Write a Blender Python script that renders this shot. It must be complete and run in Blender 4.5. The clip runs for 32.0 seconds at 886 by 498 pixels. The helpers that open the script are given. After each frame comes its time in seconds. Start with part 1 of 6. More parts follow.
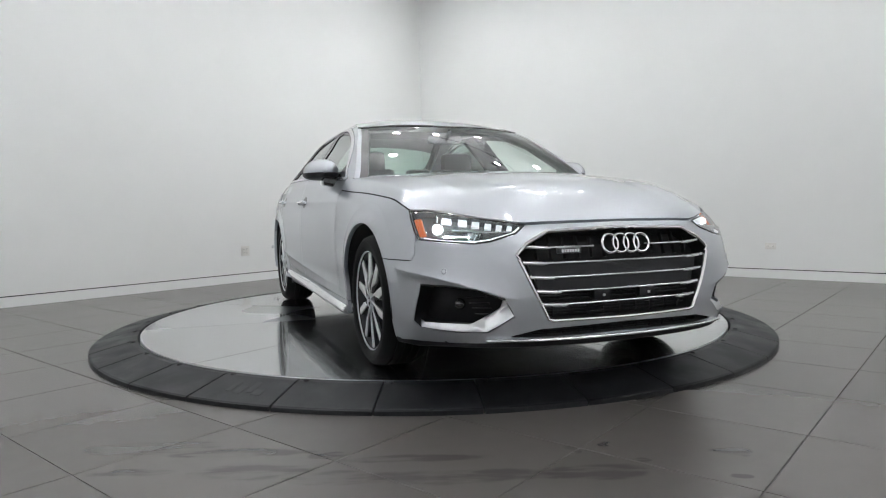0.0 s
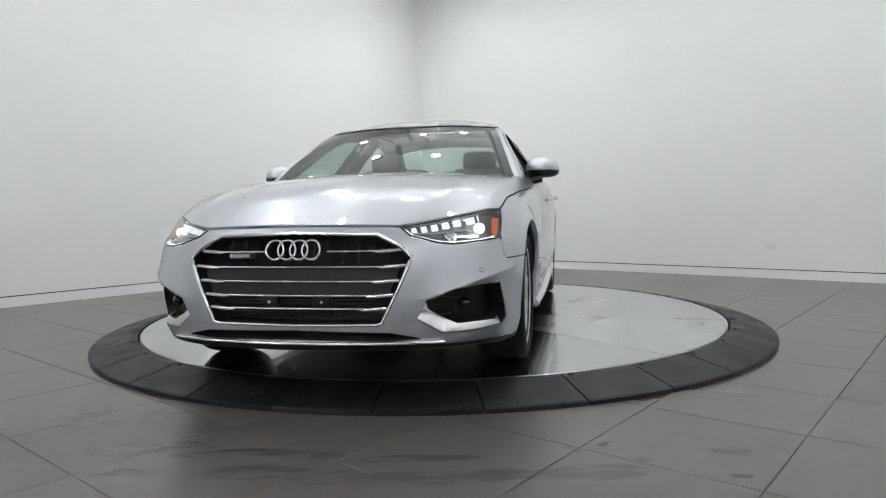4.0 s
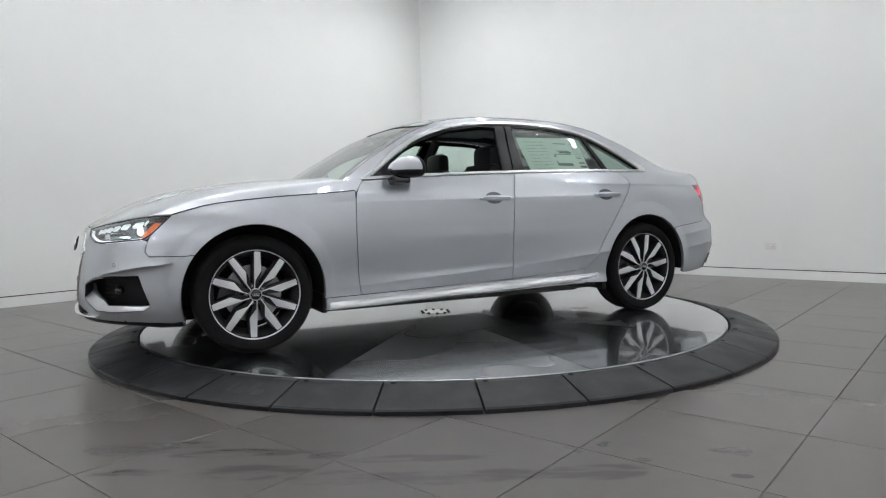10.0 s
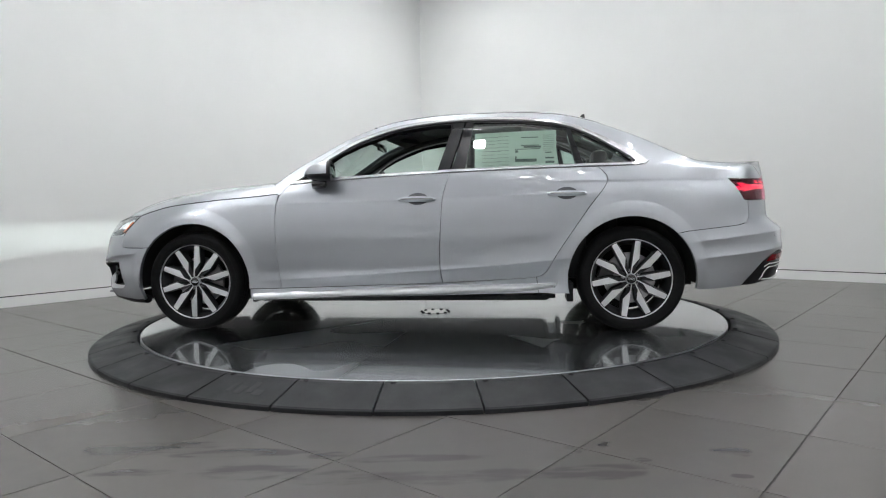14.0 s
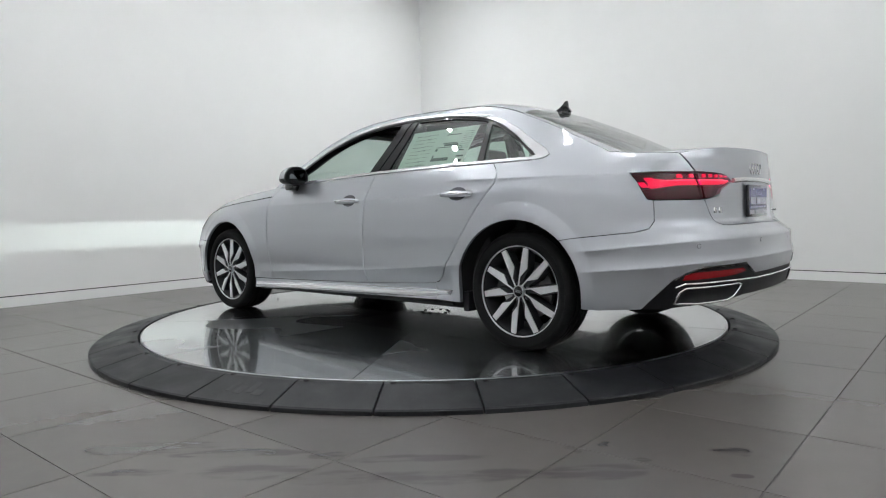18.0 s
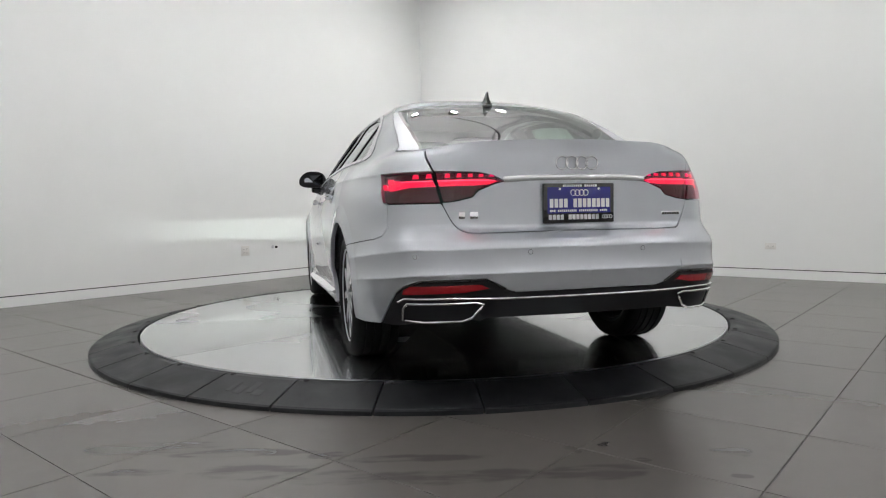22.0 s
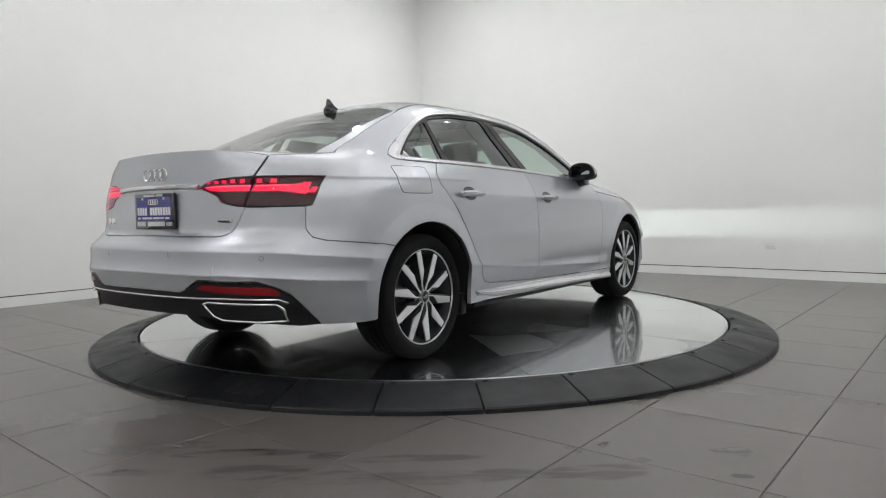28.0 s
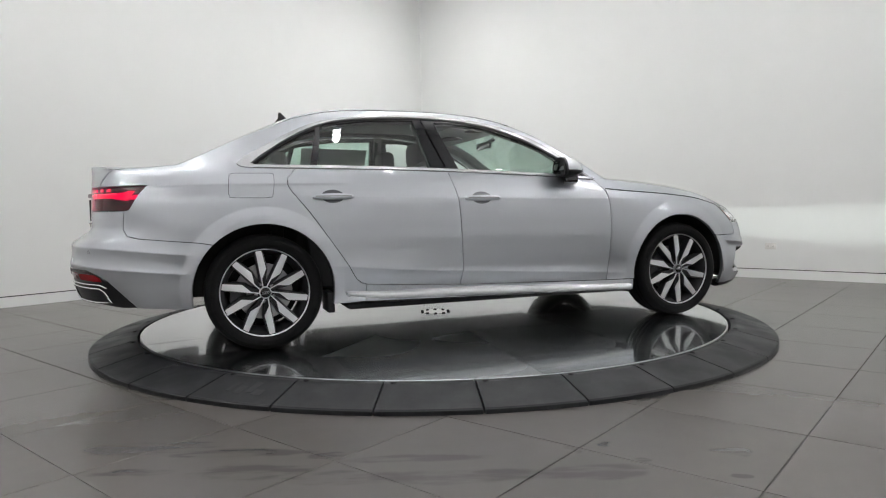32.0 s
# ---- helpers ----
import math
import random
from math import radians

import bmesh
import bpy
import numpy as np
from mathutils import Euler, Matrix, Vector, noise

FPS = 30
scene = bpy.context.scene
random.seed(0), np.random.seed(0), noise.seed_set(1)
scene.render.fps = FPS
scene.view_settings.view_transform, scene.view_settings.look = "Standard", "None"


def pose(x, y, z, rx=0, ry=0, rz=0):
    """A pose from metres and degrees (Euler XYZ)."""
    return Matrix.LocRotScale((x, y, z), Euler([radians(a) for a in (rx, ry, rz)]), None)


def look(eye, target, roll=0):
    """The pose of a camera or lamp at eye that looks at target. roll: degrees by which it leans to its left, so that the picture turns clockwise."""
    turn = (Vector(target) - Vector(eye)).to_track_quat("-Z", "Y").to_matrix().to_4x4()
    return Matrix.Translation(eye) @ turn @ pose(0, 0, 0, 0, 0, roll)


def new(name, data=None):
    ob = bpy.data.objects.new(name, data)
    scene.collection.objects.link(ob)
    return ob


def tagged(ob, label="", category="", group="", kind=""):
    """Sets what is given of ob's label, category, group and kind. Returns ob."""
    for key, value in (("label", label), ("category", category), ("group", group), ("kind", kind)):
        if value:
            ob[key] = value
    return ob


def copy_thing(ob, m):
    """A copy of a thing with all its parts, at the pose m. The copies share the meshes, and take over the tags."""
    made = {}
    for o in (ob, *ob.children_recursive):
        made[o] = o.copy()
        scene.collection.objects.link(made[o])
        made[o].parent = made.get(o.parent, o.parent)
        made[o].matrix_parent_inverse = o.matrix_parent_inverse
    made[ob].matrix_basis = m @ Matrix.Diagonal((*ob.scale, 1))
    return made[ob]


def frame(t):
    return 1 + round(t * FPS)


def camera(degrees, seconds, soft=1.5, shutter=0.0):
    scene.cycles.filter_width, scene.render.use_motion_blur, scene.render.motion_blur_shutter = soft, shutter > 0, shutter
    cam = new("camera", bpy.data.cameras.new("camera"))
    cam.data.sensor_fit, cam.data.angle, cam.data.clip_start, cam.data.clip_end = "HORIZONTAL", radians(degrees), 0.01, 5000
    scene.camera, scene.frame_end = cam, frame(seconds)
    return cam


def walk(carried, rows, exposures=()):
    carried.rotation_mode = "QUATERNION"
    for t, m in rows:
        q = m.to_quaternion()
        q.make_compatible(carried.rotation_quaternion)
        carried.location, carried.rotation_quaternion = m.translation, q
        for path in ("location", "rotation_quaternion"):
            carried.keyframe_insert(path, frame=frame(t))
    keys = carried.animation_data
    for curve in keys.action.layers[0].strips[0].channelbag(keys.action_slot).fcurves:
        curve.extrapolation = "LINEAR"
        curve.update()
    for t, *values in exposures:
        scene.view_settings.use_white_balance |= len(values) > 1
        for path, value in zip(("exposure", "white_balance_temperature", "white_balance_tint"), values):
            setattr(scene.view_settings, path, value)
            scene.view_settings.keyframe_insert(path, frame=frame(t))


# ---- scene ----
from mathutils.geometry import delaunay_2d_cdt

cam = camera(67.64, 32.0, soft=1.15)
EYE = (0.0, -5.002, 0.763)
CAM_POSE = look(EYE, (EYE[0] + 0.01346, EYE[1] + 0.99826, EYE[2] - 0.05739), -1.0856)
walk(cam, [(0.0, CAM_POSE), (32.0, CAM_POSE)], exposures=[(0.0, 0.0, 6300, 9), (19.2, 0.0, 6300, 9), (20.0, 0.0, 6500, 10), (32.0, 0.0, 6500, 10)])

# ---- light ----
world = bpy.data.worlds.new("world")
scene.world = world
world.use_nodes = True
world.node_tree.nodes["Background"].inputs[0].default_value = (0.8, 0.85, 0.9, 1)
world.node_tree.nodes["Background"].inputs[1].default_value = 0.02
LAMP_POWER = 430.0
SPOT_POWER = 48.0
CEILING_FILL_POWER = 180.0
# ---- materials ----
def mat(name, color, rough=0.5, metal=0.0, coat=0.0, spec=0.5, glow=0.0, glow_color=None, trans=0.0, ior=1.45,
        noise_scale=0.0, noise_amt=0.0, bump=0.0, bump_scale=200.0, rough_amt=0.0, coarse=1.0):
    """A principled material with two scales of noise in colour, roughness and relief."""
    m = bpy.data.materials.new(name)
    m.use_nodes = True
    nt = m.node_tree
    b = nt.nodes["Principled BSDF"]
    b.inputs["Base Color"].default_value = (*color, 1)
    b.inputs["Roughness"].default_value = rough
    b.inputs["Metallic"].default_value = metal
    b.inputs["Coat Weight"].default_value = coat
    b.inputs["Coat Roughness"].default_value = 0.03
    b.inputs["Specular IOR Level"].default_value = spec
    b.inputs["IOR"].default_value = ior
    b.inputs["Transmission Weight"].default_value = trans
    if glow:
        b.inputs["Emission Color"].default_value = (*(glow_color or color), 1)
        b.inputs["Emission Strength"].default_value = glow
    if noise_amt or rough_amt or bump:
        tc = nt.nodes.new("ShaderNodeTexCoord")
        def tex(scale, detail):
            n = nt.nodes.new("ShaderNodeTexNoise")
            n.inputs["Scale"].default_value = scale
            n.inputs["Detail"].default_value = detail
            nt.links.new(tc.outputs["Object"], n.inputs["Vector"])
            return n.outputs["Fac"]
        def remap(src, lo, hi):
            r = nt.nodes.new("ShaderNodeMapRange")
            r.inputs["From Min"].default_value = 0.3
            r.inputs["From Max"].default_value = 0.7
            r.inputs["To Min"].default_value = lo
            r.inputs["To Max"].default_value = hi
            nt.links.new(src, r.inputs["Value"])
            return r.outputs["Result"]
        if noise_amt:
            mix = nt.nodes.new("ShaderNodeMix")
            mix.data_type = "RGBA"
            add = nt.nodes.new("ShaderNodeMath")
            add.operation = "MULTIPLY_ADD"
            add.inputs[1].default_value = 0.5
            nt.links.new(tex(noise_scale, 6), add.inputs[0])
            half = nt.nodes.new("ShaderNodeMath")
            half.operation = "MULTIPLY"
            half.inputs[1].default_value = 0.5
            nt.links.new(tex(noise_scale * 0.13 * coarse, 3), half.inputs[0])
            nt.links.new(half.outputs[0], add.inputs[2])
            nt.links.new(remap(add.outputs[0], 0, 1), mix.inputs["Factor"])
            mix.inputs["A"].default_value = (*[c * (1 - noise_amt) for c in color], 1)
            mix.inputs["B"].default_value = (*[min(1, c * (1 + noise_amt)) for c in color], 1)
            nt.links.new(mix.outputs["Result"], b.inputs["Base Color"])
        if rough_amt:
            nt.links.new(remap(tex(noise_scale * 0.4 or 3, 5), max(0.02, rough - rough_amt), rough + rough_amt), b.inputs["Roughness"])
        if bump:
            bn = nt.nodes.new("ShaderNodeBump")
            bn.inputs["Strength"].default_value = bump
            bn.inputs["Distance"].default_value = 0.002
            nt.links.new(tex(bump_scale, 3), bn.inputs["Height"])
            nt.links.new(bn.outputs["Normal"], b.inputs["Normal"])
    return m


M_WALL = mat("white_wall_paint", (0.80, 0.81, 0.80), 0.75, noise_scale=3, noise_amt=0.015, bump=0.05, bump_scale=150)
M_BACKWALL = mat("white_back_wall_paint", (0.78, 0.78, 0.78), 0.8, noise_scale=3, noise_amt=0.05)
M_CEIL = mat("ceiling_paint", (0.78, 0.78, 0.78), 0.9, noise_scale=3, noise_amt=0.02)
# dried puddles before the turntable: middle and reach, in metres
FLOOR_LEVEL = -0.074
STAINS = [(-1.02, -2.64, 0.24, 0.06), (-0.70, -2.71, 0.28, 0.04), (-0.60, -2.88, 0.20, 0.07), (-0.36, -2.75, 0.05, 0.027), (-0.30, -2.95, 0.12, 0.055), (-0.08, -2.80, 0.22, 0.036),
          (0.07, -2.96, 0.29, 0.055), (0.49, -2.95, 0.16, 0.06), (0.42, -2.75, 0.024, 0.03), (0.59, -2.72, 0.022, 0.03), (0.99, -2.80, 0.085, 0.04), (0.68, -2.87, 0.036, 0.02),
          (0.91, -3.01, 0.05, 0.02), (-0.99, -2.86, 0.10, 0.03)]


def tile_material():
    """Grey porcelain with faint clouds, and wet-looking smears before the turntable."""
    m = mat("grey_porcelain_tile", (0.112, 0.104, 0.098), 0.27)
    nt = m.node_tree
    b = nt.nodes["Principled BSDF"]
    N = lambda kind: nt.nodes.new("ShaderNode" + kind)
    geo, info = N("NewGeometry"), N("ObjectInfo")
    def noise_at(scale, sx, sy, detail):
        mp, tx = N("Mapping"), N("TexNoise")
        mp.inputs["Scale"].default_value = (sx, sy, 1)
        nt.links.new(geo.outputs["Position"], mp.inputs["Vector"])
        nt.links.new(mp.outputs[0], tx.inputs["Vector"])
        tx.inputs["Scale"].default_value, tx.inputs["Detail"].default_value = scale, detail
        return tx.outputs["Fac"]
    def ramp(src, a, c, lo, hi):
        r_ = N("MapRange")
        r_.interpolation_type = "SMOOTHSTEP"
        for k, v in (("From Min", a), ("From Max", c), ("To Min", lo), ("To Max", hi)):
            r_.inputs[k].default_value = v
        nt.links.new(src, r_.inputs["Value"])
        return r_.outputs["Result"]
    def math2(op, p, q):
        n_ = N("Math")
        n_.operation = op
        for k, v in ((0, p), (1, q)):
            if isinstance(v, (int, float)):
                n_.inputs[k].default_value = v
            else:
                nt.links.new(v, n_.inputs[k])
        return n_.outputs[0]
    warp, shift = N("TexNoise"), N("VectorMath")
    warp.inputs["Scale"].default_value, warp.inputs["Detail"].default_value = 5.0, 6.0
    nt.links.new(geo.outputs["Position"], warp.inputs["Vector"])
    shift.operation = "MULTIPLY_ADD"
    shift.inputs[1].default_value = (0.36, 0.075, 0.0)
    nt.links.new(warp.outputs["Color"], shift.inputs[0])
    nt.links.new(geo.outputs["Position"], shift.inputs[2])
    film = None
    for cx, cy, rx, ry in STAINS:
        sub, sc_, ln = N("VectorMath"), N("VectorMath"), N("VectorMath")
        sub.operation, sc_.operation, ln.operation = "SUBTRACT", "MULTIPLY", "LENGTH"
        sub.inputs[1].default_value = (cx + 0.18, cy + 0.0375, FLOOR_LEVEL)
        sc_.inputs[1].default_value = (1 / rx, 1 / ry, 0.0)
        nt.links.new(shift.outputs[0], sub.inputs[0])
        nt.links.new(sub.outputs[0], sc_.inputs[0])
        nt.links.new(sc_.outputs[0], ln.inputs[0])
        film = ln.outputs["Value"] if film is None else math2("MINIMUM", film, ln.outputs["Value"])
    smear = math2("MULTIPLY", ramp(film, 0.75, 1.3, 1.0, 0.0), ramp(noise_at(4.0, 1, 5.0, 5), 0.36, 0.60, 0.2, 1.0))
    cloud = ramp(noise_at(1.6, 1, 1, 1), 0.3, 0.7, 0.985, 1.015)
    grain = ramp(noise_at(12, 1, 1, 1), 0.3, 0.7, 0.988, 1.012)
    each = ramp(info.outputs["Random"], 0, 1, 0.94, 1.05)
    tone = math2("MULTIPLY", math2("MULTIPLY", cloud, grain), math2("MULTIPLY", each, ramp(smear, 0, 1, 1.0, 0.66)))
    sc = N("VectorMath")
    sc.operation = "SCALE"
    sc.inputs[0].default_value = (0.096, 0.088, 0.082)
    nt.links.new(tone, sc.inputs["Scale"])
    nt.links.new(sc.outputs[0], b.inputs["Base Color"])
    rough = math2("ADD", ramp(noise_at(2.2, 1, 1, 1), 0.3, 0.7, 0.262, 0.268), ramp(smear, 0, 1, 0.0, 0.0))
    nt.links.new(rough, b.inputs["Roughness"])
    return m


M_TILE = tile_material()
M_GROUT = mat("grout", (0.05, 0.045, 0.042), 0.9, noise_scale=20, noise_amt=0.2)
M_RUBBER = mat("black_ramp_rubber", (0.0095, 0.010, 0.0118), 0.5, spec=0.3, noise_scale=12, noise_amt=0.3, rough_amt=0.1, bump=0.15, bump_scale=400)
M_WORN = mat("worn_rubber", (0.022, 0.0225, 0.024), 0.6, noise_scale=40, noise_amt=0.5)
M_STEEL = mat("brushed_steel_plate", (0.475, 0.49, 0.50), 0.26, metal=1.0, coat=1.0)
M_STEEL.node_tree.nodes["Principled BSDF"].inputs["Coat Roughness"].default_value = 0.05


def brush_steel(m):
    """Brushing runs along each plate's own x axis."""
    nt = m.node_tree
    vt = nt.nodes.new("ShaderNodeVectorTransform")
    vt.vector_type, vt.convert_from, vt.convert_to = "VECTOR", "OBJECT", "WORLD"
    vt.inputs[0].default_value = (1.0, 0.0, 0.0)
    b = nt.nodes["Principled BSDF"]
    b.inputs["Anisotropic"].default_value = 0.4
    nt.links.new(vt.outputs[0], b.inputs["Tangent"])
    # each plate is brushed a little finer or coarser than the next, with soft scuffs and fine streaks
    info, tc, mp = nt.nodes.new("ShaderNodeObjectInfo"), nt.nodes.new("ShaderNodeTexCoord"), nt.nodes.new("ShaderNodeMapping")
    mp.inputs["Scale"].default_value = (1.2, 45.0, 1.0)
    nt.links.new(tc.outputs["Object"], mp.inputs["Vector"])
    def tex(vec, scale, detail, lo, hi):
        n, rg = nt.nodes.new("ShaderNodeTexNoise"), nt.nodes.new("ShaderNodeMapRange")
        n.inputs["Scale"].default_value, n.inputs["Detail"].default_value = scale, detail
        nt.links.new(vec, n.inputs["Vector"])
        rg.interpolation_type = "SMOOTHSTEP"
        for k, v in (("From Min", 0.3), ("From Max", 0.7), ("To Min", lo), ("To Max", hi)):
            rg.inputs[k].default_value = v
        nt.links.new(n.outputs["Fac"], rg.inputs["Value"])
        return rg.outputs[0]
    def times(*vals):
        out = vals[0]
        for v in vals[1:]:
            m_ = nt.nodes.new("ShaderNodeMath")
            m_.operation = "MULTIPLY"
            nt.links.new(out, m_.inputs[0])
            nt.links.new(v, m_.inputs[1])
            out = m_.outputs[0]
        return out
    rg = nt.nodes.new("ShaderNodeMapRange")
    rg.inputs["To Min"].default_value, rg.inputs["To Max"].default_value = 0.80, 1.15
    nt.links.new(info.outputs["Random"], rg.inputs["Value"])
    rough = times(rg.outputs[0], tex(tc.outputs["Object"], 1.2, 1, 0.25, 0.29))
    nt.links.new(rough, b.inputs["Roughness"])
    sc = nt.nodes.new("ShaderNodeVectorMath")
    sc.operation = "SCALE"
    sc.inputs[0].default_value = (0.475, 0.49, 0.50)
    nt.links.new(times(rg.outputs[0], tex(mp.outputs[0], 2.0, 3, 0.965, 1.035)), sc.inputs["Scale"])
    nt.links.new(sc.outputs[0], b.inputs["Base Color"])


brush_steel(M_STEEL)
M_PAINT = mat("silver_metallic_paint", (0.49, 0.514, 0.555), 0.36, metal=0.86, coat=1.0)
M_PAINT.node_tree.nodes["Principled BSDF"].inputs["Coat IOR"].default_value = 1.8
M_MIRROR = mat("dark_mirror_glass", (0.05, 0.055, 0.06), 0.02, metal=1.0)
M_CHROME = mat("bright_chrome", (0.86, 0.86, 0.87), 0.10, metal=1.0)
M_SATIN = mat("satin_aluminium", (0.62, 0.63, 0.65), 0.28, metal=1.0)
M_GLOSSBLACK = mat("gloss_black", (0.012, 0.012, 0.014), 0.06, coat=1.0)
M_BLACK = mat("black_plastic", (0.012, 0.012, 0.014), 0.42, spec=0.3, bump=0.1, bump_scale=600)
M_PILLAR = mat("black_pillar_trim", (0.010, 0.010, 0.012), 0.16, spec=0.35)
M_DARK = mat("dark_underbody", (0.012, 0.012, 0.013), 0.8)
M_TYRE = mat("tyre_rubber", (0.009, 0.009, 0.0095), 0.6, spec=0.14, noise_scale=30, noise_amt=0.2, bump=0.1, bump_scale=300)
M_INTERIOR = mat("black_leather", (0.02, 0.02, 0.022), 0.5, bump=0.2, bump_scale=300)
M_LINER = mat("grey_headliner", (0.40, 0.40, 0.39), 0.9, noise_scale=40, noise_amt=0.1)
# added upward glow that brightens the ceiling
M_CEILING_FILL = mat("ceiling_fill_glow", (1, 1, 1), glow=CEILING_FILL_POWER, glow_color=(1.0, 0.995, 0.99))
M_LAMP = mat("lamp_glow", (1, 0.97, 0.92), glow=LAMP_POWER, glow_color=(1.0, 0.995, 0.99))
M_SPOT = mat("spot_glow", (1, 0.97, 0.92), glow=SPOT_POWER, glow_color=(1.0, 0.995, 0.99))
M_RED = mat("red_lens", (0.24, 0.008, 0.012), 0.12, coat=0.25)
M_REDDARK = mat("smoked_red_lens", (0.045, 0.004, 0.008), 0.2, spec=0.2)
M_REDGLOW = mat("tail_light_glow", (0.25, 0.0, 0.01), 0.4, glow=1.05, glow_color=(1.0, 0.006, 0.16))
M_WHITEGLOW = mat("daylight_led_glow", (1, 1, 1), 0.3, glow=0.85, glow_color=(0.92, 0.97, 1.0))
M_AMBERGLOW = mat("amber_glow", (0.6, 0.13, 0.015), 0.3, glow=0.18, glow_color=(1.0, 0.2, 0.02))


def thin_glass(name, tint, gloss_rough=0.0, ior=1.5):
    """A pane: see-through with a tint, and mirror gloss that grows at a slant."""
    m = bpy.data.materials.new(name)
    m.use_nodes = True
    nt = m.node_tree
    nt.nodes.remove(nt.nodes["Principled BSDF"])
    out = nt.nodes["Material Output"]
    tr, gl = nt.nodes.new("ShaderNodeBsdfTransparent"), nt.nodes.new("ShaderNodeBsdfGlossy")
    tr.inputs["Color"].default_value = (*tint, 1)
    gl.inputs["Roughness"].default_value = gloss_rough
    lw, mx = nt.nodes.new("ShaderNodeLayerWeight"), nt.nodes.new("ShaderNodeMixShader")
    lw.inputs["Blend"].default_value = 0.5
    pw, ma = nt.nodes.new("ShaderNodeMath"), nt.nodes.new("ShaderNodeMath")
    pw.operation, ma.operation = "POWER", "MULTIPLY_ADD"
    pw.inputs[1].default_value = 3.0
    f0 = 1.8 * ((ior - 1) / (ior + 1)) ** 2
    ma.inputs[1].default_value, ma.inputs[2].default_value = 0.95 - f0, f0
    nt.links.new(lw.outputs["Facing"], pw.inputs[0])
    nt.links.new(pw.outputs[0], ma.inputs[0])
    nt.links.new(ma.outputs[0], mx.inputs[0])
    nt.links.new(tr.outputs[0], mx.inputs[1])
    nt.links.new(gl.outputs[0], mx.inputs[2])
    nt.links.new(mx.outputs[0], out.inputs["Surface"])
    return m


M_PANE = thin_glass("green_tinted_pane", (0.70, 0.84, 0.77), ior=1.6)
M_LENS = thin_glass("clear_lens_cover", (0.95, 0.97, 0.97))
M_GREYPLASTIC = mat("satin_grey_plastic", (0.055, 0.057, 0.06), 0.3)
M_DARKRIM = mat("graphite_wheel_paint", (0.026, 0.027, 0.03), 0.35, metal=0.2, spec=0.35)
M_DISC = mat("cast_brake_disc", (0.35, 0.35, 0.36), 0.35, metal=1.0, noise_scale=60, noise_amt=0.15)
M_PLATEBLUE = mat("blue_printed_plate", (0.022, 0.022, 0.20), 0.25, coat=0.6)
M_PRINT = mat("white_print", (0.75, 0.75, 0.78), 0.4)
M_PAPER = mat("printed_paper", (0.74, 0.76, 0.73), 0.6, noise_scale=30, noise_amt=0.03)
M_INK = mat("grey_print", (0.12, 0.13, 0.13), 0.6)
M_SILVERTRIM = mat("bright_silver_trim", (0.76, 0.77, 0.79), 0.25, metal=0.7, coat=0.8)
M_REFLECTOR = mat("headlamp_reflector", (0.55, 0.56, 0.58), 0.15, metal=1.0)
M_OUTLET = mat("ivory_outlet_plastic", (0.72, 0.71, 0.68), 0.35)
M_SLIT = mat("beam_glow", (1, 1, 1), 0.2, glow=75000.0, glow_color=(0.9, 1.0, 0.93))
M_BLANK = mat("dark_grille_panel", (0.010, 0.0105, 0.013), 0.3)
M_BOWL = mat("headlamp_inside", (0.20, 0.205, 0.21), 0.25, metal=0.5)
M_TOOTH = mat("dim_light_block", (0.8, 0.82, 0.85), 0.2, glow=0.7, glow_color=(0.92, 0.97, 1.0))
M_BEAM = mat("low_beam_glow", (1, 1, 1), 0.2, glow=2.2, glow_color=(0.93, 1.0, 0.97))
M_PINKGLOW = mat("bright_red_line", (1, 0.3, 0.3), 0.3, glow=2.0, glow_color=(1.0, 0.25, 0.28))
M_REDCOVER = thin_glass("red_cover", (0.90, 0.22, 0.38))
M_LINERDARK = mat("dark_headliner", (0.05, 0.05, 0.052), 0.9)
# ---- mesh helpers ----
def thing(name, label, category, group="", kind=""):
    return tagged(new(name), label, category, group, kind)


def part(name, geo, material, parent=None, label="", smooth=True):
    """Links a bmesh or mesh as one object under a thing or a part."""
    if isinstance(geo, bmesh.types.BMesh):
        bmesh.ops.recalc_face_normals(geo, faces=geo.faces)
        me = bpy.data.meshes.new(name)
        geo.to_mesh(me)
        geo.free()
    else:
        me = geo
    if smooth:
        for poly in me.polygons:
            poly.use_smooth = True
        if not me.has_custom_normals:
            me.set_sharp_from_angle(angle=radians(35))
    if not me.materials:
        me.materials.append(material)
    ob = new(name, me)
    if parent:
        ob.parent = parent
    return tagged(ob, label)


def box(bm, x0, y0, z0, x1, y1, z1, bevel=0.0):
    r = bmesh.ops.create_cube(bm, size=1.0)
    for v in r["verts"]:
        v.co = Vector(((x0 + x1) / 2 + v.co.x * (x1 - x0), (y0 + y1) / 2 + v.co.y * (y1 - y0), (z0 + z1) / 2 + v.co.z * (z1 - z0)))
    if bevel:
        es = list({e for v in r["verts"] for e in v.link_edges})
        bmesh.ops.bevel(bm, geom=es, offset=bevel, segments=2, affect="EDGES", profile=0.5)
    return bm


def block(*a, bevel=0.0):
    return box(bmesh.new(), *a, bevel=bevel)


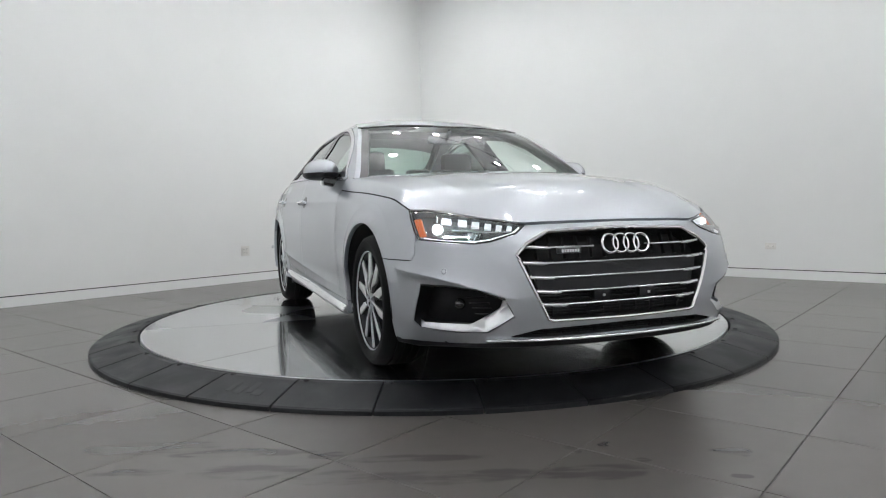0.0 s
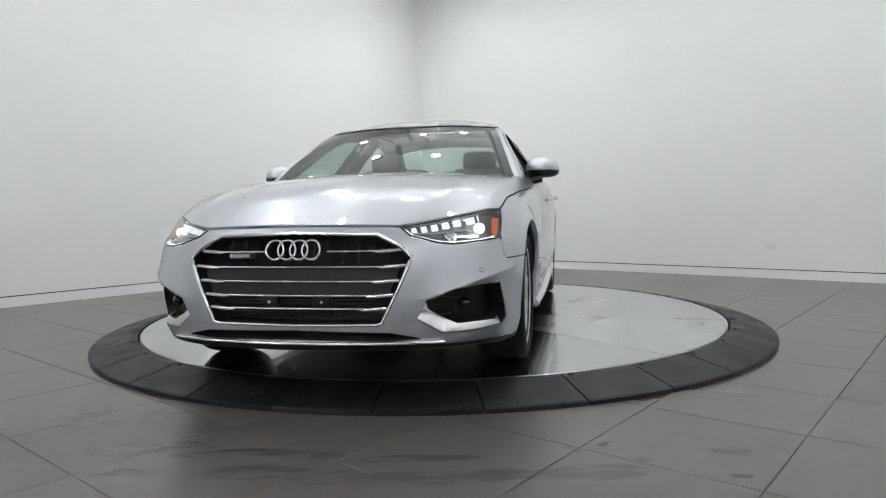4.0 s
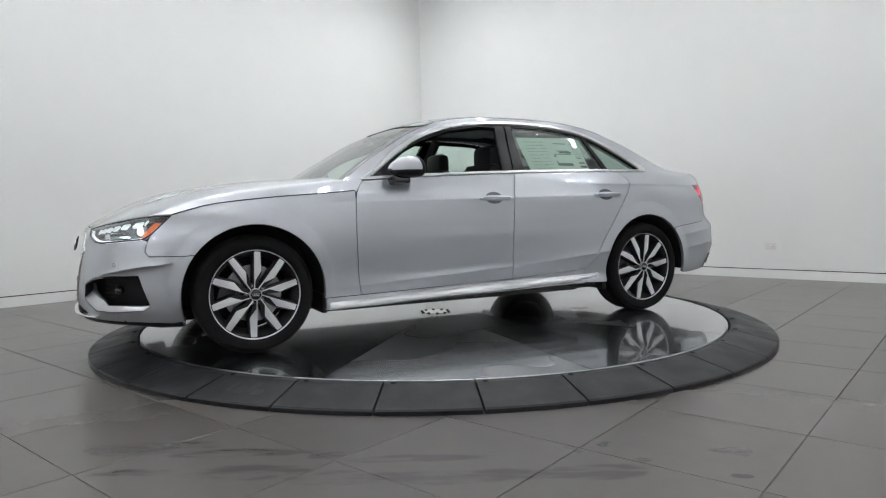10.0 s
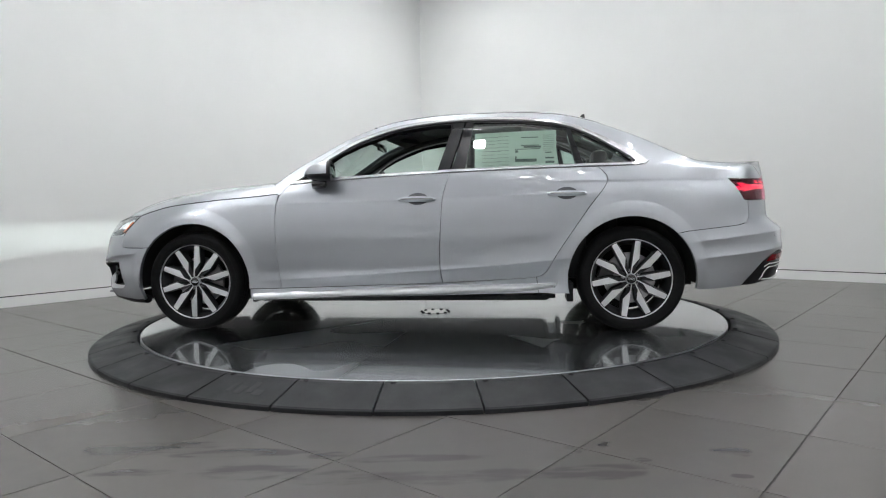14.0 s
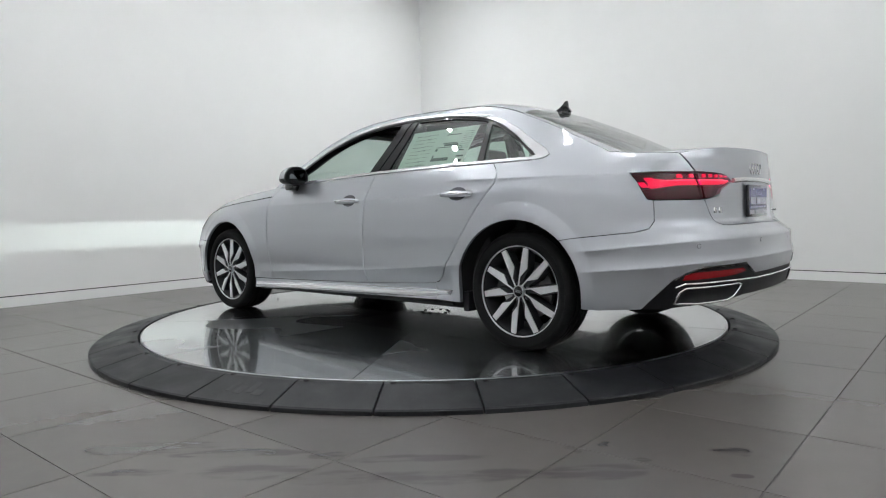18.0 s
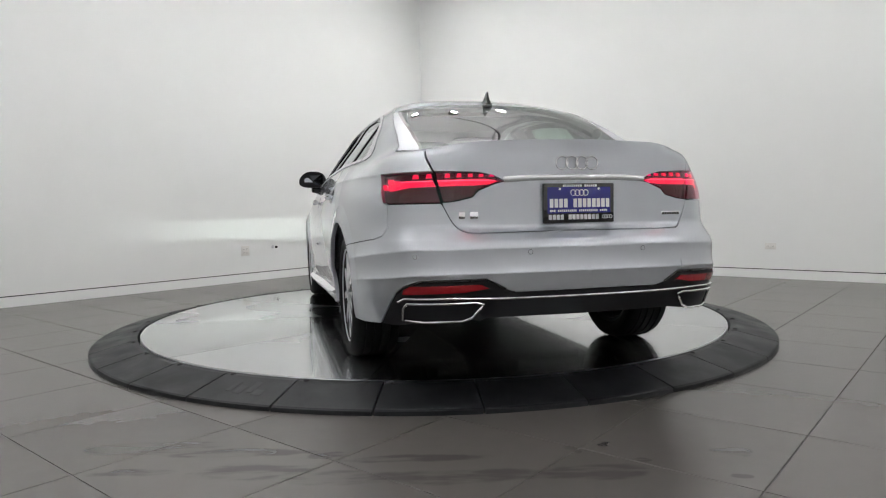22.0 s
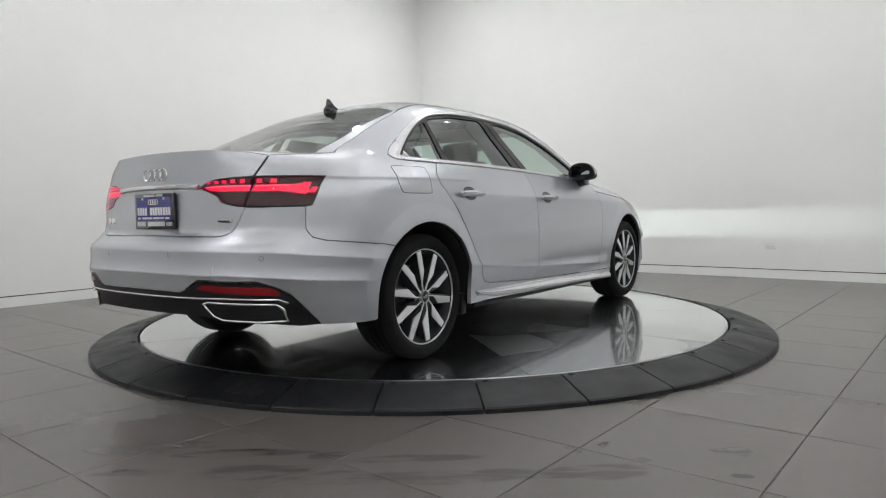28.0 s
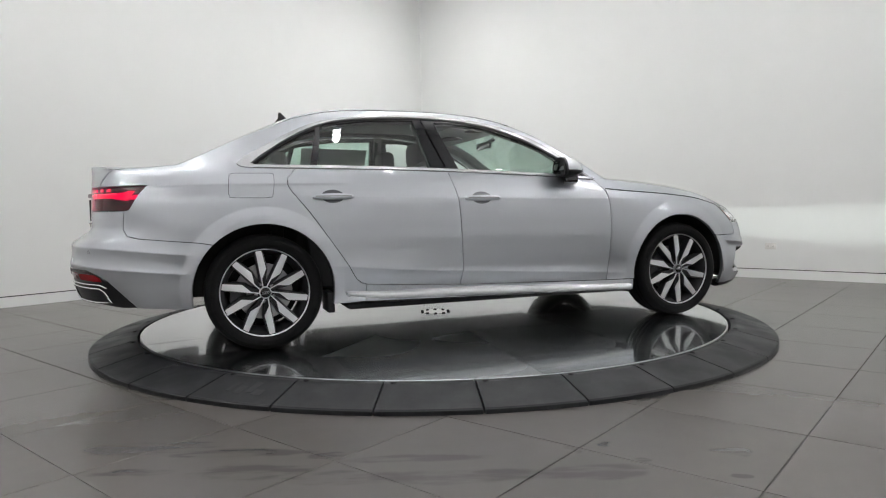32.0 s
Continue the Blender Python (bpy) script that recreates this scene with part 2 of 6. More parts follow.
def lathe(profile, n=48, axis="z", closed=False):
    """Turns a list of (radius, height) about an axis."""
    bm = bmesh.new()
    rings = []
    for r, h in profile:
        ring = []
        for i in range(n):
            a = 2 * math.pi * i / n
            c, s = r * math.cos(a), r * math.sin(a)
            ring.append(bm.verts.new({"z": (c, s, h), "y": (c, h, s), "x": (h, c, s)}[axis]))
        rings.append(ring)
    pairs = list(zip(rings, rings[1:])) + ([(rings[-1], rings[0])] if closed else [])
    for a, b in pairs:
        for i in range(n):
            j = (i + 1) % n
            bm.faces.new((a[i], a[j], b[j], b[i]))
    return bm


def tube(points, radius, n=8, flat=1.0, closed=False, up=(0, 0, 1)):
    """A swept bar; flat squashes it along its side direction."""
    bm = bmesh.new()
    pts = [Vector(q) for q in points]
    rings = []
    for i, q in enumerate(pts):
        a = pts[i - 1] if i or closed else q
        b = pts[(i + 1) % len(pts)] if i < len(pts) - 1 or closed else q
        d = (b - a).normalized()
        s = d.cross(Vector(up)).normalized()
        w = s.cross(d)
        r = radius[i] if isinstance(radius, (list, tuple)) else radius
        rings.append([bm.verts.new(q + s * (math.cos(t) * r * flat) + w * (math.sin(t) * r)) for t in [2 * math.pi * k / n for k in range(n)]])
    prs = list(zip(rings, rings[1:])) + ([(rings[-1], rings[0])] if closed else [])
    for a, b in prs:
        for k in range(n):
            j = (k + 1) % n
            bm.faces.new((a[k], a[j], b[j], b[k]))
    if not closed:
        bm.faces.new(rings[0])
        bm.faces.new(rings[-1])
    return bm


def smooth_line(pts, step=0.03, closed=False):
    """Catmull-Rom points through control points of any dimension."""
    p = np.array(pts, float)
    n = len(p)
    out = []
    for i in range(n if closed else n - 1):
        if closed:
            a, b, c, d = p[i - 1], p[i], p[(i + 1) % n], p[(i + 2) % n]
        else:
            b, c = p[i], p[i + 1]
            a = p[i - 1] if i else 2 * b - c
            d = p[i + 2] if i + 2 < n else 2 * c - b
        k = max(1, int(np.linalg.norm(c - b) / step))
        for j in range(k):
            t = j / k
            out.append(0.5 * (2 * b + (c - a) * t + (2 * a - 5 * b + 4 * c - d) * t * t + (3 * b - a - 3 * c + d) * t ** 3))
    if not closed:
        out.append(p[-1])
    return [tuple(q) for q in out]
# ---- the studio ----
FLOOR_Z = -0.074
TURN = radians(-40.4)
E1 = Vector((math.cos(TURN), math.sin(TURN), 0))
E2 = Vector((-E1.y, E1.x, 0))
ROOM = pose(0, 0, 0, 0, 0, -40.4)
LEFT_K, RIGHT_K, DEEP_X, DEEP_Y, CEIL_Z = -3.93, 4.37, 7.4, -8.2, 4.95


def structure(name, bm, material, label, category):
    ob = part(name, bm, material, None, label, smooth=False)
    ob.matrix_world = ROOM
    return tagged(ob, "", category, "", "structure")


def build_room():
    structure("floor", block(LEFT_K, DEEP_Y, FLOOR_Z - 0.2, DEEP_X, RIGHT_K, FLOOR_Z - 0.003), M_GROUT, "dark grout bed under grey floor tiles", "floor")
    structure("wall_left", block(LEFT_K - 0.2, DEEP_Y, FLOOR_Z - 0.2, LEFT_K, RIGHT_K + 0.2, CEIL_Z), M_WALL, "plain white painted studio wall", "wall")
    structure("wall_right", block(LEFT_K, RIGHT_K, FLOOR_Z - 0.2, DEEP_X + 0.2, RIGHT_K + 0.2, CEIL_Z), M_WALL, "plain white painted studio wall", "wall")
    structure("wall_behind", block(LEFT_K - 0.2, DEEP_Y - 0.2, FLOOR_Z - 0.2, DEEP_X, DEEP_Y, CEIL_Z), M_BACKWALL, "plain white painted wall", "wall")
    structure("wall_side", block(DEEP_X, DEEP_Y - 0.2, FLOOR_Z - 0.2, DEEP_X + 0.2, RIGHT_K, CEIL_Z), M_BACKWALL, "plain white painted wall", "wall")
    structure("ceiling", block(LEFT_K - 0.2, DEEP_Y - 0.2, CEIL_Z, DEEP_X + 0.2, RIGHT_K + 0.2, CEIL_Z + 0.2), M_CEIL, "flat off-white studio ceiling", "ceiling")


build_room()


LAMP_DROP = 0.50


LAMP_TILT, LENS_DEPTH = 11.0, 0.040


def ceiling_light(glow, label, tilt=0.0, depth=0.004):
    """A drum on a thin rod, tilted towards its wall; the lens sits inside it, and an added upper one brightens the
    ceiling.
    """
    t = thing("ceiling_light", label, "ceiling light", "ceiling lamps")
    part("rose", lathe([(0.0005, -0.02), (0.045, -0.018), (0.05, 0.0), (0.0005, 0.0)], 20), M_CEIL, t)
    part("rod", tube([(0, 0, -0.015), (0, 0, -LAMP_DROP + 0.05)], 0.006, 8), M_SATIN, t)
    head = pose(0, 0, -LAMP_DROP, 0, -tilt, 0)
    drum = part("drum", lathe([(0.074, -0.026 - depth), (0.082, -0.026 - depth), (0.082, 0.05), (0.074, 0.05)], 24, closed=True), M_DARK if tilt else M_CEIL, t)
    drum.matrix_basis = head
    for nm, z, m in (("lens", -0.026, glow), ("ceiling_fill_lens", 0.046, M_CEILING_FILL)):
        bm = bmesh.new()
        bmesh.ops.create_circle(bm, cap_ends=True, segments=24, radius=0.074)
        bmesh.ops.translate(bm, verts=bm.verts, vec=(0, 0, z))
        part(nm, bm, m, t, "round glowing disc in the lamp drum").matrix_basis = head
    return t


def build_lamps():
    # place and the way that the head faces: its wall
    wash = [(-1.9, y, 180) for y in (-6.2, -4.5, -2.8, -1.2, 0.4)] + [(-2.0, 1.9, 180), (-2.55, 3.0, 135), (-1.5, 2.4, 90)] + [(x, 2.3, 90) for x in (0.2, 1.9, 3.5, 5.0, 6.4)]
    # rows at the unseen back walls are added, to brighten the car's sides
    wash += [(x, -6.6, -90) for x in (-1.4, -0.4, 0.6, 1.6, 2.6, 3.6, 4.6, 5.6)] + [(5.8, y, 0) for y in (-5.6, -4.6, -3.6, -2.6, -1.6, -0.6, 0.4)]
    spots = [(x, y, 0) for x in (-0.9, 0.8, 2.5) for y in (-2.6, -0.9, 0.8)]
    spots += [(-2.4, -2.2, 0), (-2.9, -0.4, 0), (-2.9, 1.2, 0), (-1.2, 3.3, 0), (0.4, 3.3, 0), (2.2, 2.9, 0)]
    for first, places in ((ceiling_light(M_LAMP, "bright round ceiling spotlight tilted towards the wall", LAMP_TILT, LENS_DEPTH), wash),
                          (ceiling_light(M_SPOT, "small round pendant spotlight over the turntable, switched on"), spots)):
        for i, (x, y, way) in enumerate(places):
            m = ROOM @ pose(x, y, CEIL_Z - 0.001, 0, 0, way)
            if i == 0:
                first.matrix_basis = m
            else:
                copy_thing(first, m)


build_lamps()


def trim_box(name, x0, y0, z0, x1, y1, z1, material, label, category):
    return structure(name, block(x0, y0, z0, x1, y1, z1), material, label, category)


def build_trim():
    z0, z1 = FLOOR_Z, 0.024
    trim_box("baseboard_left", LEFT_K, DEEP_Y, z0, LEFT_K + 0.010, RIGHT_K - 0.010, z1, M_WALL, "low flush white baseboard", "baseboard")
    trim_box("baseboard_right", LEFT_K, RIGHT_K - 0.010, z0, DEEP_X, RIGHT_K, z1, M_WALL, "low flush white baseboard", "baseboard")
    # the shadow gap is a solid dark strip, its shade given by colour
    trim_box("trim_left", LEFT_K, DEEP_Y, z1, LEFT_K + 0.004, RIGHT_K - 0.005, z1 + 0.009, M_DARK, "dark strip in place of the shadow gap above the baseboard", "trim")
    trim_box("trim_right", LEFT_K, RIGHT_K - 0.004, z1, DEEP_X, RIGHT_K, z1 + 0.009, M_DARK, "dark strip in place of the shadow gap above the baseboard", "trim")
    trim_box("baseboard_side", DEEP_X - 0.010, DEEP_Y, z0, DEEP_X, RIGHT_K - 0.010, z1, M_WALL, "low flush white baseboard", "baseboard")
    trim_box("baseboard_behind", LEFT_K + 0.010, DEEP_Y, z0, DEEP_X - 0.010, DEEP_Y + 0.010, z1, M_WALL, "low flush white baseboard", "baseboard")


build_trim()


def socket(bm_at, w, h, holes, label):
    """A wall plate that lies in its own x-z plane and faces -y."""
    t = thing("wall_outlet", label, "outlet")
    part("plate", block(-w / 2, -0.006, -h / 2, w / 2, 0.0, h / 2, bevel=0.003), M_OUTLET, t)
    for cx, cz in holes:
        ins = part("insert", block(cx - 0.018, -0.0085, cz - 0.016, cx + 0.018, -0.005, cz + 0.016, bevel=0.002), M_OUTLET, t)
        for dx in (-0.007, 0.007):
            part("slot", block(cx + dx - 0.0015, -0.0092, cz - 0.005, cx + dx + 0.0015, -0.008, cz + 0.006), M_DARK, ins)
    t.matrix_basis = bm_at
    return t


socket(ROOM @ pose(1.32, RIGHT_K - 0.001, 0.292), 0.118, 0.072, ((-0.028, 0), (0.028, 0)), "white plastic duplex power outlet low on the wall")
socket(ROOM @ pose(LEFT_K + 0.001, 0.972, 0.312, 0, 0, 90), 0.118, 0.122, ((-0.025, 0.022), (0.025, 0.022), (-0.025, -0.022), (0.025, -0.022)), "white plastic double outlet low on the wall")


def door_stop():
    t = thing("wall_hook", "small dark metal fitting on the wall", "hook")
    part("base_disc", lathe([(0.0005, 0.012), (0.018, 0.010), (0.022, 0.0), (0.0005, 0.0)], 20), M_SATIN, t)
    part("stem", tube([(0, 0, 0.008), (0, 0, 0.06)], 0.007, 10), M_SATIN, t)
    part("tip", lathe([(0.0005, 0.085), (0.013, 0.082), (0.016, 0.07), (0.013, 0.058), (0.0005, 0.056)], 16), M_DARK, t)
    t.matrix_basis = ROOM @ pose(LEFT_K + 0.001, 1.39, 0.341, 0, 90, 0)


door_stop()


def ceiling_track():
    """A dark curved lamp track that hangs over one side of the turntable."""
    t = thing("ceiling_track", "dark curved lighting track hung over the turntable", "lighting track")
    at = lambda a, z: (2.61 * math.cos(a), 2.61 * math.sin(a), z)
    part("track_rail", tube([at(radians(a), 4.50) for a in range(-100, 81, 3)], 0.012, 6), M_DARK, t)
    for a in (-90, -50, -10, 30, 70):
        part("track_rod", tube([at(radians(a), 4.51), at(radians(a), CEIL_Z)], 0.005, 6), M_DARK, t)


ceiling_track()
# ---- the car's outer surface: a plan line swept down the height with a varying inset ----
def pchip(xs, ys, x):
    xs, ys, x = (np.asarray(a, float) for a in (xs, ys, x))
    h = np.diff(xs)
    dl = np.diff(ys) / h
    m = np.zeros(len(xs))
    for i in range(1, len(xs) - 1):
        if dl[i - 1] * dl[i] > 0:
            w1, w2 = 2 * h[i] + h[i - 1], h[i] + 2 * h[i - 1]
            m[i] = (w1 + w2) / (w1 / dl[i - 1] + w2 / dl[i])
    m[0], m[-1] = dl[0], dl[-1]
    i = np.clip(np.searchsorted(xs, x) - 1, 0, len(h) - 1)
    t = (np.clip(x, xs[0], xs[-1]) - xs[i]) / h[i]
    return (ys[i] * (1 + 2 * t) * (1 - t) ** 2 + m[i] * h[i] * t * (1 - t) ** 2 + ys[i + 1] * t * t * (3 - 2 * t) + m[i + 1] * h[i] * t * t * (t - 1))


CX, CY = 0.0835, -0.0551       # where the car's middle stands on the turntable
WHEEL_X, WHEEL_Z, ARCH_R = 1.41, 0.326, 0.384
PLAN = [(2.30, 0.0), (2.295, 0.2), (2.272, 0.4), (2.222, 0.57), (2.12, 0.725), (1.98, 0.817), (1.80, 0.873), (1.60, 0.897), (1.41, 0.906), (1.0, 0.91),
        (0.4, 0.915), (-0.3, 0.917), (-0.9, 0.917), (-1.41, 0.91), (-1.7, 0.894), (-1.95, 0.858), (-2.15, 0.80), (-2.29, 0.71), (-2.385, 0.57), (-2.435, 0.4), (-2.455, 0.2), (-2.46, 0.0)]
ZL = [0.12, 0.18, 0.24, 0.30, 0.38, 0.46, 0.54, 0.62, 0.66, 0.70, 0.76, 0.82, 0.88, 0.94, 1.00, 1.08, 1.16, 1.24, 1.32, 1.38, 1.43]
# inset in millimetres at each height, for stations (index into the plan line, list)
STATIONS = [
    (0, [100, 45, 10, 5, 0, 5, 15, 32, 47, 65, 120, 200, 300, 400, 400, 400, 400, 400, 400, 400, 400]),
    (2, [110, 55, 12, 5, 0, 3, 12, 32, 48, 70, 130, 200, 300, 400, 400, 400, 400, 400, 400, 400, 400]),
    (4, [120, 70, 30, 10, 0, 5, 10, 24, 44, 70, 130, 200, 300, 400, 400, 400, 400, 400, 400, 400, 400]),
    (6, [60, 30, 10, 2, 0, 0, 2, 10, 19, 32, 62, 120, 200, 300, 400, 400, 400, 400, 400, 400, 400]),
    (8, [60, 30, 10, 2, 0, 0, 0, 2, 5, 10, 26, 56, 120, 200, 300, 400, 400, 400, 400, 400, 400]),
    (9, [90, 45, 22, 26, 22, 10, 4, 2, 3, 6, 14, 30, 62, 120, 180, 240, 300, 360, 400, 440, 480]),
    (10, [90, 45, 22, 34, 28, 12, 4, 0, 1, 2, 7, 16, 32, 58, 90, 148, 208, 264, 320, 376, 440]),
    (11, [90, 45, 22, 36, 30, 12, 4, 0, 1, 2, 6, 13, 30, 50, 75, 130, 190, 250, 304, 370, 462]),
    (12, [90, 45, 22, 34, 28, 12, 4, 0, 1, 2, 6, 12, 28, 48, 75, 133, 192, 254, 318, 390, 482]),
    (13, [60, 30, 10, 4, 2, 2, 0, 0, 1, 2, 6, 14, 28, 56, 96, 164, 230, 298, 364, 432, 510]),
    (14, [60, 30, 12, 4, 0, 0, 0, 2, 3, 5, 9, 16, 34, 72, 124, 214, 290, 358, 420, 480, 525]),
    (15, [70, 36, 14, 4, 0, 0, 0, 6, 9, 12, 14, 20, 40, 72, 114, 255, 340, 400, 450, 500, 540]),
    (17, [130, 100, 70, 42, 14, 0, 0, 8, 34, 58, 64, 68, 80, 98, 122, 255, 350, 400, 450, 500, 540]),
    (19, [140, 120, 70, 34, 12, 0, 4, 12, 60, 106, 110, 112, 114, 117, 122, 128, 300, 400, 450, 500, 540]),
    (21, [140, 120, 70, 30, 10, 0, 4, 12, 64, 110, 113, 114, 115, 117, 118, 112, 300, 400, 450, 500, 540]),
]


# folds in the sheet metal: line (x, y, height), depth, reach above, reach below
FOLD_UZ = []
FOLDS = [
    ([(2.25, 0.5, 0.40), (2.212, 0.587, 0.431), (2.142, 0.694, 0.467), (2.058, 0.772, 0.490), (1.976, 0.818, 0.504), (1.80, 0.873, 0.520)], 0.018, 0.05, 0.016, 0.12),
    ([(1.1, 0.91, 0.822), (0.4, 0.915, 0.832), (-0.3, 0.917, 0.842), (-0.9, 0.917, 0.856), (-1.3, 0.913, 0.866)], 0.010, 0.09, 0.09, 0.30),
    ([(-0.9, 0.917, 0.935), (-1.265, 0.915, 0.934), (-1.608, 0.90, 0.933), (-2.06, 0.835, 0.926)], 0.009, 0.06, 0.012, 0.12),
    ([(1.0, 0.91, 0.325), (-0.295, 0.917, 0.398), (-0.65, 0.917, 0.424), (-0.96, 0.917, 0.454), (-1.10, 0.915, 0.466)], 0.024, 0.06, 0.07, 0.50),
    ([(-1.74, 0.89, 0.545), (-1.95, 0.858, 0.567), (-2.15, 0.80, 0.588), (-2.29, 0.71, 0.603), (-2.435, 0.4, 0.61), (-2.46, 0.0, 0.61)], 0.009, 0.03, 0.04, 0.12),
    ([(-1.78, 0.888, 0.446), (-1.95, 0.858, 0.461), (-2.15, 0.80, 0.480), (-2.29, 0.71, 0.497), (-2.385, 0.57, 0.507), (-2.46, 0.0, 0.512)], 0.011, 0.03, 0.05, 0.12),
]
FLARE_R, FLARE_UP = 0.445, 0.035
FLARE_UZ = []


ZSTEP = 0.0025


def make_surface():
    line = np.array(smooth_line([(2.295, -0.2)] + PLAN + [(-2.455, -0.2)], 0.005))
    a, b = np.argmin(abs(line[:200, 1])), len(line) - 200 + np.argmin(abs(line[-200:, 1]))
    line = line[a:b + 1]
    u = np.concatenate([[0], np.cumsum(np.linalg.norm(np.diff(line, axis=0), axis=1))])
    ug = np.linspace(0, u[-1], int(u[-1] / 0.01))
    cx, cy = np.interp(ug, u, line[:, 0]), np.interp(ug, u, line[:, 1])
    k = np.ones(9) / 9
    sm = lambda v, s: np.convolve(np.concatenate([s * v[8:0:-1], v, s * v[-2:-10:-1]]), k, "same")[8:-8]
    tx, ty = np.gradient(sm(cx, 1), ug), np.gradient(sm(cy, -1), ug)
    ln = np.hypot(tx, ty)
    nx, ny = -ty / ln, tx / ln
    if ny[len(ny) // 2] < 0:
        nx, ny = -nx, -ny
    zg = np.arange(0.10, 1.4501, ZSTEP)
    us = [u[np.argmin(np.hypot(line[:, 0] - PLAN[i][0], line[:, 1] - PLAN[i][1]))] for i, _ in STATIONS]
    col = np.array([pchip(ZL, np.array(d) / 1000, zg) for _, d in STATIONS])
    D = np.array([pchip(us, col[:, j], ug) for j in range(len(zg))]).T
    for xw in (WHEEL_X, -WHEEL_X):  # raised lips round the wheel arches
        r = np.hypot(cx[:, None] - xw, zg[None, :] - WHEEL_Z - FLARE_UP)
        D -= 0.012 * np.clip((FLARE_R - r) / 0.065, 0, 1) * np.clip((zg[None, :] - 0.2) / 0.1, 0, 1)
        for k in range(0, 181, 2):
            for rad in (FLARE_R - 0.005, FLARE_R + 0.005):
                FLARE_UZ.append((float(np.interp(-(xw + rad * math.cos(radians(k))), -cx, ug)), WHEEL_Z + FLARE_UP + rad * math.sin(radians(k))))
    # folds: the skin stands proud above a line and steps in below it
    uat = lambda xq, yq: ug[np.argmin(np.hypot(cx - xq, cy - yq))]
    for pts, amp, up, dn, fade in FOLDS:
        lu, lz = [uat(q[0], q[1]) for q in pts], [q[2] for q in pts]
        zl = np.interp(ug, lu, lz)
        FOLD_UZ.append([(q, float(np.interp(q, lu, lz))) for q in np.arange(lu[0], lu[-1], 0.02)])
        ends = np.clip((ug - lu[0]) / fade, 0, 1) * np.clip((lu[-1] - ug) / min(fade, 0.2), 0, 1)
        if lu[0] == 0:
            ends = np.clip((lu[-1] - ug) / 0.12, 0, 1)
        if lu[-1] > ug[-1] - 0.02:
            ends = np.clip((ug - lu[0]) / 0.12, 0, 1)
        dz = zg[None, :] - zl[:, None]
        D -= amp * ends[:, None] * np.where(dz > 0, np.exp(-np.maximum(dz, 0) / up), np.exp(np.minimum(dz, 0) / dn))
    X, Y = cx[:, None] - nx[:, None] * D, cy[:, None] - ny[:, None] * D
    return ug, zg, X, Y


UG, ZG, SX, SY = make_surface()
UMAX = UG[-1]


def W(u, z):
    """The point of the outer skin at plan length u (negative: the car's other side) and height z."""
    s = -1 if u < 0 else 1
    u = abs(u)
    if u > UMAX:
        u, s = 2 * UMAX - u, -s
    fi, fj = min(u / (UG[1] - UG[0]), len(UG) - 1.001), min(max((z - ZG[0]) / ZSTEP, 0), len(ZG) - 1.001)
    i, j = int(fi), int(fj)
    a, b = fi - i, fj - j
    w = ((1 - a) * (1 - b), a * (1 - b), (1 - a) * b, a * b)
    x = w[0] * SX[i, j] + w[1] * SX[i + 1, j] + w[2] * SX[i, j + 1] + w[3] * SX[i + 1, j + 1]
    y = w[0] * SY[i, j] + w[1] * SY[i + 1, j] + w[2] * SY[i, j + 1] + w[3] * SY[i + 1, j + 1]
    return np.array((x, s * y, z))


def WN(u, z):
    du = W(u + 0.008, z) - W(u - 0.008, z)
    dz = W(u, z + 0.004) - W(u, z - 0.004)
    n = np.cross(du, dz)
    return n / np.linalg.norm(n)


def _solve(f, lo, hi):
    for _ in range(34):
        m = (lo + hi) / 2
        lo, hi = (m, hi) if f(m) else (lo, m)
    return (lo + hi) / 2


U_MID = float(np.interp(0.0, -SX[:, 200], UG))


def s(x, z):
    """Skin coordinates of the point of the car's left side at length x and height z."""
    return (_solve(lambda u: W(u, z)[0] > x, 0.3, UMAX - 0.2), z)


def f(y, z):
    """Skin coordinates on the front, at y across."""
    u = _solve(lambda u: W(u, z)[1] < abs(y), 0.0, U_MID)
    return (math.copysign(u, y), z)


def r(y, z):
    """Skin coordinates on the back, at y across; y below 0 runs past the back's middle."""
    u = _solve(lambda u: W(u, z)[1] > abs(y), U_MID, UMAX)
    return (u if y >= 0 else 2 * UMAX - u, z)
# ---- panels cut from the skin ----
def dense(ring, step=0.025):
    out = []
    for a, b in zip(ring, ring[1:] + ring[:1]):
        k = max(1, int(math.hypot(b[0] - a[0], b[1] - a[1]) / step))
        out += [(a[0] + (b[0] - a[0]) * i / k, a[1] + (b[1] - a[1]) * i / k) for i in range(k)]
    return out


def inset(ring, d):
    """Moves a ring's points inwards by d."""
    p = np.array(ring)
    area = np.sum(p[:, 0] * np.roll(p[:, 1], -1) - np.roll(p[:, 0], -1) * p[:, 1])
    e1, e2 = p - np.roll(p, 1, 0), np.roll(p, -1, 0) - p
    n = lambda e: np.stack([-e[:, 1], e[:, 0]], 1) / (np.linalg.norm(e, axis=1)[:, None] + 1e-9)
    b = n(e1) + n(e2)
    b /= np.maximum(np.sum(b * b, 1)[:, None] / 2, 0.4)
    return [tuple(q) for q in p + b * d * (1 if area > 0 else -1)]


def inside(rings, q):
    c = np.zeros(len(q), bool)
    for ring in rings:
        p = np.array(ring)
        for a, b in zip(p, np.roll(p, -1, 0)):
            hit = (a[1] > q[:, 1]) != (b[1] > q[:, 1])
            c ^= hit & (q[:, 0] < (b[0] - a[0]) * (q[:, 1] - a[1]) / (b[1] - a[1] + 1e-12) + a[0])
    return c


